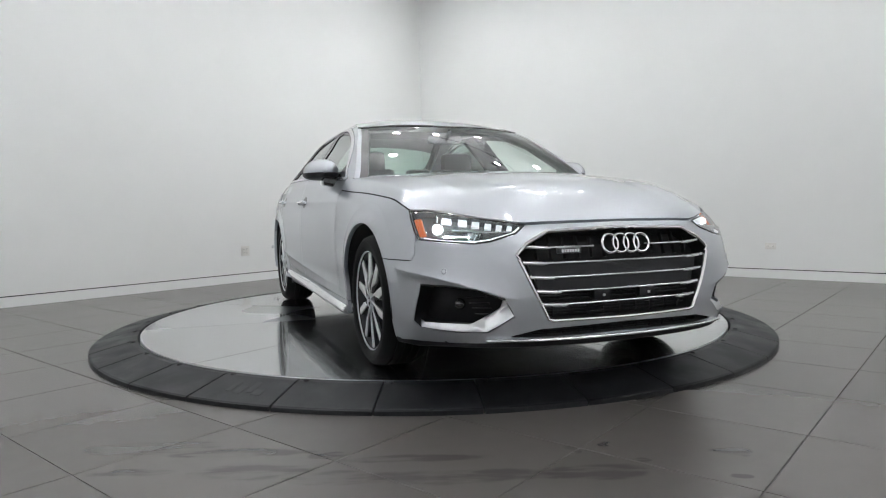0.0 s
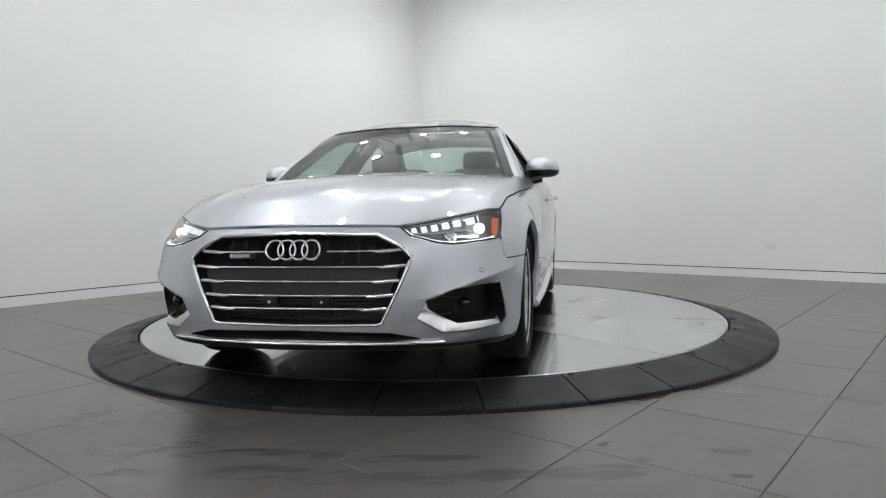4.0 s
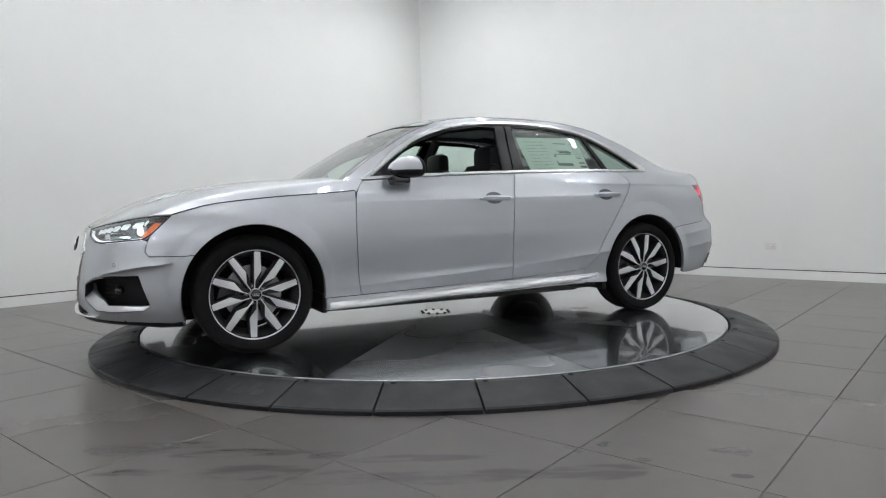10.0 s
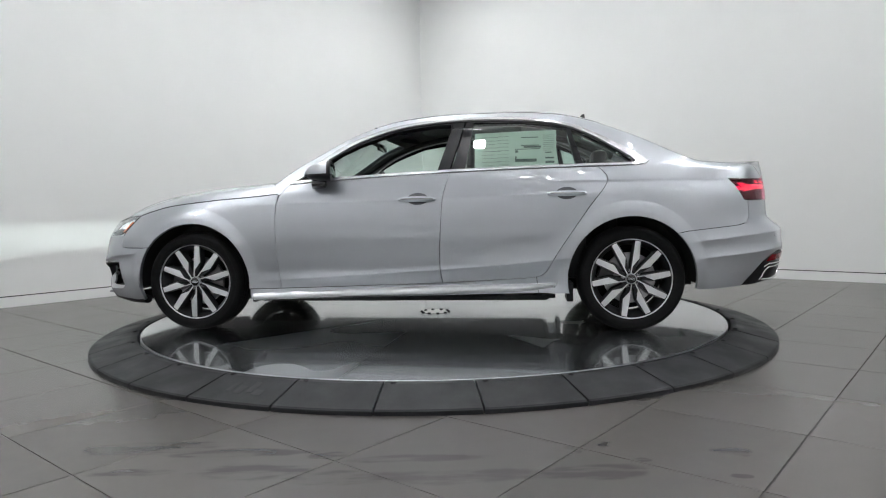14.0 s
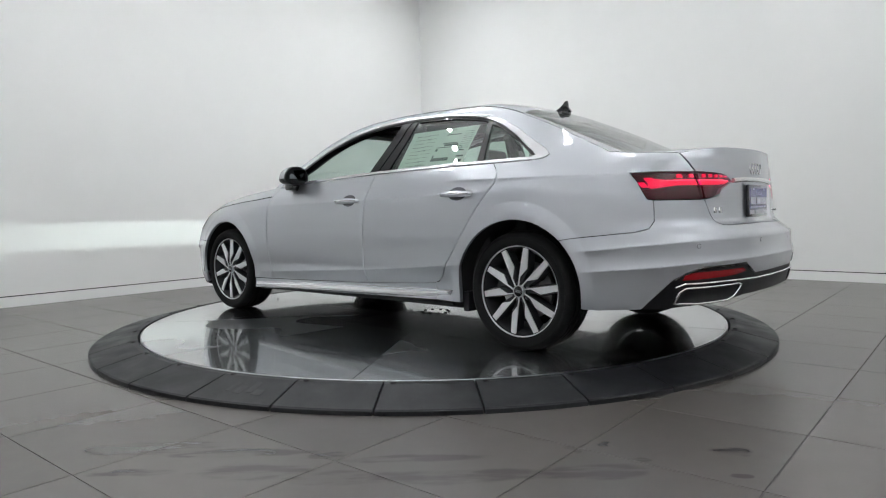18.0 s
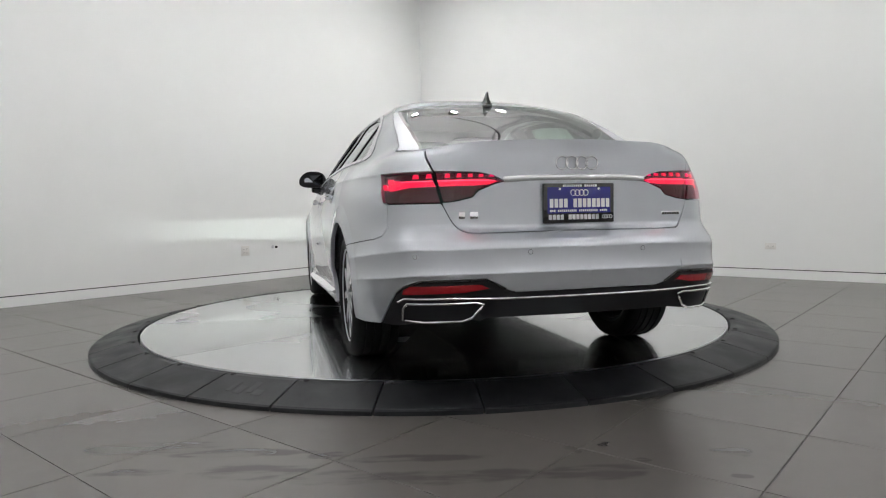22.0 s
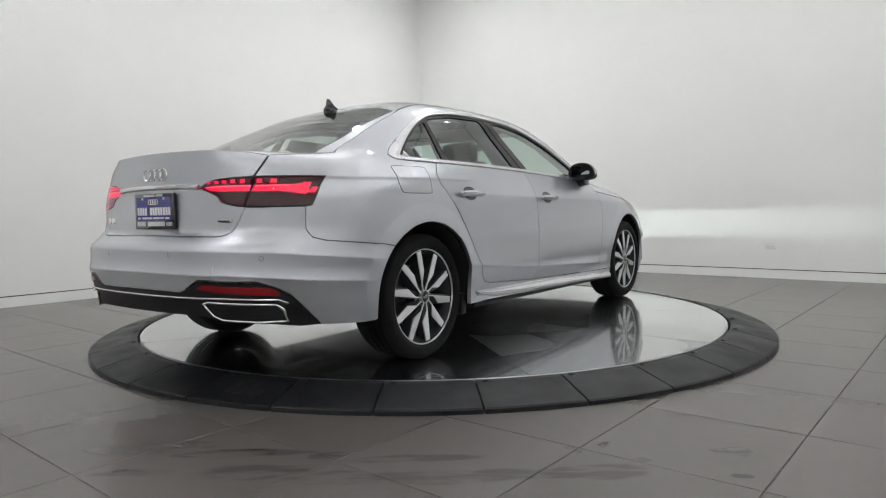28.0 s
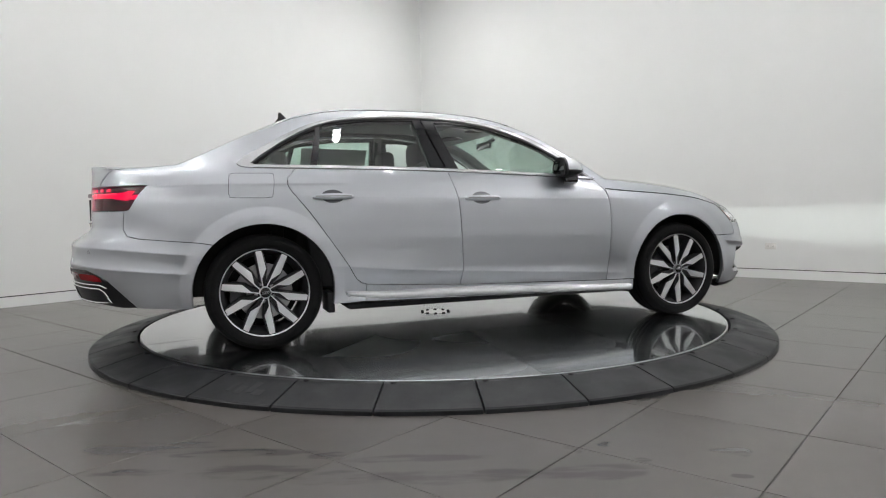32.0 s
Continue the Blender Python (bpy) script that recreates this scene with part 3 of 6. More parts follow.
def tess(outer, holes=(), grid=0.035):
    rings = [outer, *holes]
    pts, edges = [], []
    for ring in rings:
        k = len(pts)
        pts += ring
        edges += [(k + i, k + (i + 1) % len(ring)) for i in range(len(ring))]
    o = np.array(pts)
    lo, hi = o.min(0), o.max(0)
    gx, gy = np.meshgrid(np.arange(lo[0] + grid / 2, hi[0], grid), np.arange(lo[1] + grid / 2, hi[1], grid))
    g = np.stack([gx.ravel(), gy.ravel()], 1)
    if len(g):
        g = g[inside(rings, g)]
    if len(g):
        near = np.min((g[:, None, 0] - o[None, :, 0]) ** 2 + (g[:, None, 1] - o[None, :, 1]) ** 2, axis=1)
        g = g[near > (0.45 * grid) ** 2]
    # rows of points close above and below each fold keep it crisp
    fold = np.array([(k + m * u, z + dz) for line in FOLD_UZ for u, z in line for k, m in ((0, 1), (0, -1), (2 * UMAX, -1)) for dz in (0.0048, -0.0048)]
                    + [(k + m * u, z) for u, z in FLARE_UZ for k, m in ((0, 1), (0, -1), (2 * UMAX, -1))])
    fold = fold[(fold[:, 0] > lo[0]) & (fold[:, 0] < hi[0]) & (fold[:, 1] > lo[1]) & (fold[:, 1] < hi[1])]
    if len(fold):
        fold = fold[inside(rings, fold)]
    if len(fold):
        near = np.min((fold[:, None, 0] - o[None, :, 0]) ** 2 + (fold[:, None, 1] - o[None, :, 1]) ** 2, axis=1)
        fold = fold[near > 0.006 ** 2]
    if len(fold) and len(g):
        near = np.min((g[:, None, 0] - fold[None, :, 0]) ** 2 + (g[:, None, 1] - fold[None, :, 1]) ** 2, axis=1)
        g = np.concatenate([g[near > 0.010 ** 2], fold])
    allp = [Vector(q) for q in pts] + [Vector(q) for q in g]
    v, _, tris, _, _, _ = delaunay_2d_cdt(allp, edges, [], 0, 1e-7)
    v = np.array([tuple(q) for q in v])
    tris = [t for t in tris]
    mid = np.array([v[list(t)].mean(0) for t in tris])
    keep = inside(rings, mid)
    return v, [t for t, k in zip(tris, keep) if k]


def skin_mesh(name, v, tris, place, normal, off=0.0, thick=0.012, flip=False, back=False):
    """Maps flat triangles to the skin and gives them a turned-in rim."""
    P = [np.array(place(*q)) for q in v]
    N = [np.array(normal(*q)) for q in v]
    P = [p + n * off for p, n in zip(P, N)]
    count = {}
    for t in tris:
        for a, b in zip(t, t[1:] + t[:1]):
            count[(min(a, b), max(a, b))] = count.get((min(a, b), max(a, b)), 0) + 1
    faces = []
    for t in tris:
        n = np.cross(P[t[1]] - P[t[0]], P[t[2]] - P[t[0]])
        faces.append(list(t) if n @ N[t[0]] > 0 else list(t)[::-1])
    verts, norms = list(P), list(N)
    if thick:
        low = {}
        def dup(i, depth):
            key = (i, depth)
            if key not in low:
                low[key] = len(verts)
                verts.append(P[i] - N[i] * depth)
                norms.append(np.zeros(3))
            return low[key]
        for t in list(faces):
            for a, b in zip(t, t[1:] + t[:1]):
                if count[(min(a, b), max(a, b))] == 1:
                    faces.append([dup(b, 0.0), dup(a, 0.0), dup(a, thick), dup(b, thick)])
        if back:
            faces += [[dup(i, thick) for i in t[::-1]] for t in faces if len(t) == 3]
    if flip:
        verts = [(p[0], -p[1], p[2]) for p in verts]
        norms = [(n[0], -n[1], n[2]) for n in norms]
        faces = [q[::-1] for q in faces]
    me = bpy.data.meshes.new(name)
    me.from_pydata([tuple(p) for p in verts], [], faces)
    for poly in me.polygons:
        poly.use_smooth = True
    me.normals_split_custom_set_from_vertices([tuple(n) for n in norms])
    return me


def shell(name, outer, material, parent, holes=(), off=0.0, thick=0.022, gap=0.0021, grid=0.022, step=0.02, sides=(1, -1), label="", back=False):
    """A body panel (one for each side) with the outline in skin coordinates."""
    o = inset(dense(outer, step), gap)
    hs = [inset(dense(h, step), -gap) for h in holes]
    v, tris = tess(o, hs, grid)
    made = []
    for sd in sides:
        made.append(part(name, skin_mesh(name, v, tris, W, WN, off, thick, sd < 0, back), material, parent, label))
    return made


def coons(name, front, backc, left, right, material, parent, nu=30, nv=30, thick=0.012, bulge=0.0, label="", off=0.0, extra=None, even=0, cut=None):
    """A patch between four edge lines: front and back run across, left and right run from front to back."""
    def along(line, n):
        p = np.array(line, float)
        t = np.concatenate([[0], np.cumsum(np.linalg.norm(np.diff(p, axis=0), axis=1))])
        q = np.linspace(0, t[-1], n)
        return np.stack([np.interp(q, t, p[:, k]) for k in range(3)], 1)
    A, B, L, R = along(front, nu), along(backc, nu), along(left, nv), along(right, nv)
    s_, t_ = np.linspace(0, 1, nu)[None, :, None], np.linspace(0, 1, nv)[:, None, None]
    G = (1 - t_) * A[None] + t_ * B[None] + (1 - s_) * L[:, None] + s_ * R[:, None]
    G = G - ((1 - s_) * (1 - t_) * A[0] + s_ * (1 - t_) * A[-1] + (1 - s_) * t_ * B[0] + s_ * t_ * B[-1])
    du, dv = np.gradient(G, axis=1), np.gradient(G, axis=0)
    N = np.cross(du, dv)
    N /= np.linalg.norm(N, axis=2)[..., None] + 1e-12
    if N[nv // 2, nu // 2, 2] < 0:
        N = -N
    G = G + N * (off + bulge * (16 * s_ * (1 - s_) * t_ * (1 - t_)))
    if extra:
        G[..., 2] += extra(s_[..., 0], t_[..., 0], G)
    du, dv = np.gradient(G, axis=1), np.gradient(G, axis=0)
    N = np.cross(du, dv)
    N /= np.linalg.norm(N, axis=2)[..., None] + 1e-12
    up = 1 if N[nv // 2, nu // 2, 2] > 0 else -1
    N = N * up
    for _ in range(even):  # an even, well-drawn curve over the whole patch
        pad = np.pad(N, ((1, 1), (1, 1), (0, 0)), "reflect", reflect_type="odd")
        N = (pad[1:-1, :-2] + pad[1:-1, 2:] + pad[:-2, 1:-1] + pad[2:, 1:-1]) / 4
        N /= np.linalg.norm(N, axis=2)[..., None]
    if cut:  # only the strip between two lines across the patch: (from, to) at its front and at its back
        old = np.linspace(0, 1, nu)
        for j, t in enumerate(np.linspace(0, 1, nv)):
            new_s = np.linspace(cut[0] + (cut[2] - cut[0]) * t, cut[1] + (cut[3] - cut[1]) * t, nu)
            G[j], N[j] = (np.stack([np.interp(new_s, old, M[j, :, k]) for k in range(3)], 1) for M in (G.copy(), N.copy()))
    verts, norms = [tuple(p) for p in G.reshape(-1, 3)], [tuple(n) for n in N.reshape(-1, 3)]
    idx = lambda j, i: j * nu + i
    faces = [[idx(j, i), idx(j, i + 1), idx(j + 1, i + 1), idx(j + 1, i)][::up] for j in range(nv - 1) for i in range(nu - 1)]
    if thick:
        loop = [idx(0, i) for i in range(nu)] + [idx(j, nu - 1) for j in range(1, nv)] + [idx(nv - 1, i) for i in range(nu - 2, -1, -1)] + [idx(j, 0) for j in range(nv - 2, 0, -1)]
        base = len(verts)
        flatN = N.reshape(-1, 3)
        flatG = G.reshape(-1, 3)
        for i in loop:
            verts.append(tuple(flatG[i]))
            verts.append(tuple(flatG[i] - flatN[i] * thick))
            norms += [(0, 0, 0), (0, 0, 0)]
        m = len(loop)
        for k in range(m):
            a, b = base + 2 * k, base + 2 * ((k + 1) % m)
            faces.append([b, a, a + 1, b + 1][::up])
    me = bpy.data.meshes.new(name)
    me.from_pydata(verts, [], faces)
    for poly in me.polygons:
        poly.use_smooth = True
    me.normals_split_custom_set_from_vertices(norms)
    return part(name, me, material, parent, label)


def mirror_line(half):
    """A line across the car from its half that starts at the middle (y = 0)."""
    return [(p[0], -p[1], p[2]) for p in half[:0:-1]] + list(half)
# ---- the car ----
car = thing("car", "silver metallic four-door sedan with lights on, standing on a turntable", "car")


def sides_of(pts):
    return [s(*q) for q in pts]


def flip_u(pts):
    return [(-u, z) for u, z in pts]


def over_back(pts):
    return [(2 * UMAX - u, z) for u, z in pts]


def skin_line(pts, off=0.0, step=0.02):
    """Points on the skin along straight runs between skin coordinates."""
    out = []
    for a, b in zip(pts, pts[1:]):
        k = max(1, int(math.hypot(b[0] - a[0], b[1] - a[1]) / step))
        out += [(a[0] + (b[0] - a[0]) * i / k, a[1] + (b[1] - a[1]) * i / k) for i in range(k)]
    out.append(pts[-1])
    return [tuple(W(*q) + WN(*q) * off) for q in out]


def mirrored(bm):
    for v in bm.verts:
        v.co.y = -v.co.y
    bmesh.ops.reverse_faces(bm, faces=bm.faces)
    return bm


def both(name, make, material, parent=None, label=""):
    """A part on each side of the car."""
    return [part(name, bm, material, parent or car, label) for bm in (make(), mirrored(make()))]


def arc(xw, a0, a1, rad=ARCH_R, n=22):
    return [s(xw + rad * math.cos(radians(a0 + (a1 - a0) * i / n)), WHEEL_Z + rad * math.sin(radians(a0 + (a1 - a0) * i / n))) for i in range(n + 1)]


BELT = smooth_line([(0.76, 0.952), (0.436, 0.972), (0.066, 0.989), (-0.299, 1.003), (-0.678, 1.013), (-1.218, 1.021)], 0.05)
DOOR_A = smooth_line([(0.76, 0.952), (0.812, 0.881), (0.830, 0.795), (0.833, 0.644), (0.824, 0.426), (0.808, 0.282)], 0.04)
DOOR_B = smooth_line([(-0.299, 1.003), (-0.257, 0.839), (-0.238, 0.579), (-0.235, 0.403), (-0.249, 0.309)], 0.04)
DOOR_C = smooth_line([(-1.218, 1.021), (-1.271, 0.931), (-1.147, 0.757), (-0.969, 0.499), (-0.895, 0.378), (-0.84, 0.345), (-0.75, 0.336)], 0.03)
HOOD_SEAM = smooth_line([(1.812, 0.770), (1.70, 0.802), (1.586, 0.827), (1.296, 0.857), (1.03, 0.875), (0.90, 0.885), (0.822, 0.892)], 0.05)
TRIM_OUT = smooth_line([(0.755, 0.962), (0.67, 1.021), (0.554, 1.119), (0.374, 1.232), (0.126, 1.321), (-0.125, 1.366), (-0.39, 1.381), (-0.723, 1.372), (-0.922, 1.346), (-1.092, 1.305), (-1.268, 1.223), (-1.382, 1.155), (-1.496, 1.089), (-1.535, 1.052), (-1.515, 1.034), (-1.45, 1.026)], 0.03)
TRIM_IN = smooth_line([(-1.44, 1.046), (-1.459, 1.053), (-1.318, 1.156), (-1.147, 1.257), (-0.967, 1.321), (-0.744, 1.352), (-0.466, 1.363), (-0.188, 1.351), (0.064, 1.312), (0.312, 1.228), (0.516, 1.112), (0.66, 1.010), (0.72, 0.970)], 0.03)
RAIL = smooth_line([(0.86, 0.962), (0.717, 1.066), (0.564, 1.157), (0.386, 1.260), (0.204, 1.332), (0.02, 1.380), (-0.25, 1.412), (-0.5, 1.417), (-0.75, 1.413), (-0.95, 1.396), (-1.14, 1.354), (-1.33, 1.285), (-1.52, 1.204), (-1.70, 1.116), (-1.84, 1.053)], 0.04)
DECK_SEAM = smooth_line([(-1.84, 1.049), (-2.0, 1.032), (-2.12, 1.026), (-2.212, 1.020)], 0.04)

HEAD_LOW = [f(0.43, 0.700), f(0.476, 0.664), f(0.58, 0.634), f(0.64, 0.626), f(0.744, 0.634), s(1.954, 0.643), s(1.918, 0.667)]
HEAD_TOP = [s(1.812, 0.767), s(1.90, 0.766), f(0.69, 0.754), f(0.58, 0.728), f(0.48, 0.711)]
TAIL_LOW = [s(-2.092, 0.80), s(-2.117, 0.795), r(0.66, 0.794), r(0.582, 0.794)]
GRILLE = [(0.0, 0.682), (0.345, 0.672), (0.44, 0.625), (0.488, 0.581), (0.43, 0.44), (0.370, 0.317), (0.345, 0.310), (0.0, 0.306)]
INTAKE = [f(0.545, 0.405), f(0.648, 0.443), f(0.74, 0.458), s(1.987, 0.456), s(1.972, 0.40), s(1.938, 0.30), s(1.97, 0.274), f(0.70, 0.266), f(0.60, 0.268), f(0.507, 0.333)]


def build_body():
    b_front = [q for q in BELT if q[0] >= -0.298]
    b_rear = [q for q in BELT if q[0] <= -0.30]
    shell("front_door", sides_of(DOOR_A[::-1] + b_front[1:] + DOOR_B), M_PAINT, car)
    shell("rear_door", sides_of(DOOR_B[::-1] + b_rear + DOOR_C[1:]), M_PAINT, car)
    fen = sides_of(HOOD_SEAM) + sides_of([q for q in DOOR_A if q[1] < 0.86]) + [s(1.025, 0.278)] + arc(WHEEL_X, 187, 37) + [s(1.77, 0.553), s(1.935, 0.556), s(1.952, 0.58), s(1.937, 0.635), s(1.918, 0.667)]
    shell("front_fender", fen, M_PAINT, car)
    shell("pillar_foot", sides_of([(0.866, 0.955), (0.826, 0.896), (0.815, 0.885), (0.790, 0.918), (0.757, 0.958), (0.80, 0.966)]), M_PAINT, car, gap=-0.001)
    sill = sides_of([(1.02, 0.276), (0.808, 0.28), (-0.249, 0.307), (-0.75, 0.334), (-0.834, 0.342), (-0.844, 0.245), (1.02, 0.208)])
    shell("side_sill", sill, M_PAINT, car, gap=0.0006)
    tail = [r(0.749, 0.930), s(-2.0, 0.930), s(-2.04, 0.887)] + TAIL_LOW[:2]
    qua = sides_of([q for q in DOOR_C if q[0] < -0.838]) + sides_of([(-0.835, 0.343), (-0.845, 0.245), (-0.95, 0.240), (-1.036, 0.240)]) + arc(-WHEEL_X, -11, 134) + [s(-1.74, 0.614), s(-2.05, 0.645), s(-2.105, 0.66), s(-2.123, 0.695), s(-2.121, 0.745)]
    qua += tail[::-1] + [r(0.606, 0.928), r(0.616, 1.022)] + sides_of(DECK_SEAM[::-1]) + sides_of(RAIL[::-1][1:])
    qua += sides_of(TRIM_OUT) + sides_of([(-1.3, 1.022)])
    shell("rear_quarter_panel", qua, M_PAINT, car)
    # fuel flap on the right side
    fl = sides_of(smooth_line([(-1.36, 0.992), (-1.341, 0.975), (-1.352, 0.876), (-1.372, 0.856), (-1.47, 0.855), (-1.56, 0.857), (-1.586, 0.873), (-1.580, 0.972), (-1.562, 0.992), (-1.46, 0.993)], 0.012, True))
    shell("fuel_flap", fl, M_PAINT, car, sides=(-1,), off=0.0012, thick=0.003, gap=0.0)
    part("flap_gap", mirrored(tube(skin_line(fl + fl[:1], 0.0008)[:-1], 0.0014, 6, 1.0, True)), M_DARK, car)


build_body()


def recess(name, outline, depth, material, parent, sides=(1, -1), label=""):
    """A dark bowl behind an opening: floor and walls."""
    o = dense(outline, 0.03)
    v, tris = tess(o, (), 0.05)
    for sd in sides:
        P = [W(*q) for q in v]
        N = [WN(*q) for q in v]
        me = skin_mesh(name, v, tris, lambda u, z: W(u, z) - WN(u, z) * depth, WN, 0.0, -depth * 0.97, sd < 0)
        part(name, me, material, parent, label)


def ring_bar(points, rad, closed=True, flat=1.0, n=8):
    return tube(points, rad, n, flat, closed)


def build_front():
    low = [f(y, z) for y, z in ((0, 0.222), (0.3, 0.222), (0.49, 0.225), (0.606, 0.218))] + [s(1.981, 0.212), s(1.80, 0.20)]
    arch = arc(WHEEL_X, -19, 37, n=14)
    up = [s(1.77, 0.553), s(1.935, 0.556), s(1.952, 0.58), s(1.937, 0.635)] + HEAD_LOW[5::-1] + [f(0.34, 0.704), f(0, 0.708)]
    half = low + arch + up
    outer = half[1:] + flip_u(half[-2:0:-1]) + [half[0]]
    grille = [f(y, z) for y, z in GRILLE] + [f(-y, z) for y, z in GRILLE[-2:0:-1]]
    slot = [(0, 0.284), (0.40, 0.276), (0.52, 0.250), (0.40, 0.243), (0, 0.247)]
    slot = [f(y, z) for y, z in slot] + [f(-y, z) for y, z in slot[-2:0:-1]]
    bumper = shell("front_bumper", outer, M_PAINT, car, holes=[grille, slot, INTAKE, flip_u(INTAKE)], sides=(1,))[0]
    recess("grille_backing", grille, 0.075, M_DARK, car, (1,))
    recess("lower_slot", slot, 0.06, M_DARK, car, (1,))
    recess("intake_bowl", INTAKE, 0.085, M_BLACK, car)
    # grille frame and bars
    g = [q for q in grille]
    part("grille_frame", ring_bar(skin_line(g + g[:1], 0.001)[:-1], 0.008), M_CHROME, car, "chrome grille surround")
    wid = lambda z: float(np.interp(z, [0.306, 0.317, 0.44, 0.581, 0.625, 0.672], [0.36, 0.370, 0.43, 0.488, 0.44, 0.345])) - 0.012
    for z, inner in ((0.612, 0.135), (0.547, 0.0), (0.487, 0.0), (0.428, 0.0), (0.373, 0.0)):
        w = wid(z)
        runs = [(-w, -inner), (inner, w)] if inner else [(-w, w)]
        for a, b in runs:
            pts = [f(a + (b - a) * i / 24, z) for i in range(25)]
            bar = part("grille_bar", tube([tuple(W(*q) + WN(*q) * -0.022) for q in pts], 0.0040, 8, 1.6), M_SILVERTRIM, car, "thin chrome grille bar")
        for sd in (1, -1):
            pts = [f(sd * (w - 0.105 + 0.108 * i / 8), z - 0.005 + 0.001 * i) for i in range(9)]
            rad = [0.0025, 0.0065] + [0.0078] * 7
            part("bar_end", tube([tuple(W(*q) + WN(*q) * -0.014) for q in pts], rad, 8, 1.2), M_SILVERTRIM, bar, "wide satin end of a grille bar")
    for z0, z1, w in ((0.491, 0.543, 0.425), (0.432, 0.483, 0.40)):
        pan = [f(-w, z0), f(0, z0), f(w, z0), f(w + 0.012, z1), f(0, z1), f(-w - 0.012, z1)]
        shell("grille_blank", pan, M_BLANK, car, off=-0.03, sides=(1,), gap=0.0, label="smooth dark grey panel in the grille")
    for y in np.linspace(-0.39, 0.39, 13):
        if abs(y) > 0.05:
            part("grille_vane", tube([tuple(W(*f(y, z)) + WN(*f(y, z)) * -0.05) for z in (0.566, 0.61, 0.668)], 0.012, 6, 0.5), M_DARK, car)
    for z in (0.325, 0.338, 0.351, 0.392, 0.408):
        w = wid(z) - 0.01
        part("grille_slat", tube([tuple(W(*f(-w + 2 * w * i / 16, z)) + WN(*f(0.1, z)) * -0.05) for i in range(17)], 0.0035, 6), M_BLACK, car)
    for y in np.linspace(-0.33, 0.33, 9):
        part("grille_post", tube([tuple(W(*f(y, z)) + WN(*f(y, z)) * -0.048) for z in (0.312, 0.36)], 0.004, 6), M_BLACK, car)
    for y in (-0.115, 0.115):
        q = W(*f(y, 0.40))
        holder = part("plate_bracket", block(q[0] - 0.045, q[1] - 0.04, 0.382, q[0] - 0.012, q[1] + 0.04, 0.423, bevel=0.004), M_BLACK, car, "black plate bracket with a round clip")
        bm = lathe([(0.0005, 0.0), (0.006, 0.0), (0.006, 0.004), (0.0005, 0.004)], 16, "x")
        bmesh.ops.translate(bm, verts=bm.verts, vec=(q[0] - 0.011, q[1] + 0.005, 0.402))
        part("clip", bm, M_SATIN, holder)
    for z in (0.256, 0.266, 0.275):
        part("slot_slat", tube([tuple(W(*f(-0.42 + 0.84 * i / 20, z)) + np.array((-0.03, 0, 0))) for i in range(21)], 0.0028, 6), M_BLACK, car)
    for y in np.linspace(-0.36, 0.36, 11):
        part("slot_post", tube([tuple(W(*f(y, z)) + np.array((-0.028, 0, 0))) for z in (0.247, 0.283)], 0.003, 6), M_BLACK, car)
    # lip under the slot
    lip = [f(-0.60, 0.236), f(-0.5, 0.238), f(-0.3, 0.236), f(0, 0.234), f(0.3, 0.236), f(0.5, 0.238), f(0.60, 0.236)]
    part("front_lip", tube(skin_line(lip, 0.006, 0.03), 0.008, 10, 2.0), M_SILVERTRIM, car, "bright silver front lip")
    part("under_lip", tube([tuple(W(*q) + WN(*q) * -0.03) for q in flip_u(sides_of([(1.78, 0.195), (1.9, 0.195)])) + [f(y, 0.205) for y in np.linspace(-0.72, 0.72, 25)] + sides_of([(1.9, 0.195), (1.78, 0.195)])], 0.03, 8, 1.2), M_BLACK, car)
    # four rings
    emblem = new("emblem")
    emblem.parent = car
    for k in range(4):
        y = (k - 1.5) * 0.0527
        c0 = Vector((2.286, y + 0.002, 0.615))
        pts = [c0 + Vector((-0.22 * 0.0385 * math.sin(a), 0.0385 * math.cos(a), 0.0385 * math.sin(a))) for a in [2 * math.pi * i / 40 for i in range(40)]]
        part("ring", tube(pts, 0.0052, 8, 1.0, True, up=(1, 0, 0.2)), M_CHROME, emblem, "chrome ring of the badge")
    q = W(*f(-0.25, 0.59))
    bdg = part("badge", block(q[0] - 0.04, -0.302, 0.579, q[0] - 0.01, -0.198, 0.602, bevel=0.003), M_GREYPLASTIC, car, "small grey badge with an unreadable word")
    for k in range(7):
        part("letter_bar", block(q[0] - 0.0095, -0.294 + k * 0.0125, 0.584, q[0] - 0.0075, -0.285 + k * 0.0125, 0.597), M_SATIN, bdg)
    # intakes: silver blade, inner trim, round sensor
    blade = [f(0.507, 0.333), f(0.602, 0.268), f(0.70, 0.266), s(1.97, 0.274), s(1.938, 0.298), s(1.985, 0.294), f(0.668, 0.294), f(0.608, 0.325), f(0.560, 0.360), f(0.545, 0.405)]
    # the blade is a ledge that runs back and up into the intake
    low_e = [blade[k] for k in (0, 1, 2, 3)]
    def ledge(u, z):
        best = 1.0
        for a, b in zip(low_e, low_e[1:]):
            ex, ez = b[0] - a[0], b[1] - a[1]
            k = min(max(((abs(u) - a[0]) * ex + (z - a[1]) * ez) / (ex * ex + ez * ez), 0.0), 1.0)
            best = min(best, math.hypot(abs(u) - a[0] - k * ex, z - a[1] - k * ez))
        return W(u, z) - WN(u, z) * (0.003 + 0.9 * min(best, 0.045))
    def ledge_n(u, z):
        n = np.cross(ledge(u + 0.006, z) - ledge(u - 0.006, z), ledge(u, z + 0.003) - ledge(u, z - 0.003))
        n = n / np.linalg.norm(n)
        return n if n @ WN(u, z) > 0 else -n
    bv, bt = tess(inset(dense(blade, 0.012), 0.001), (), 0.012)
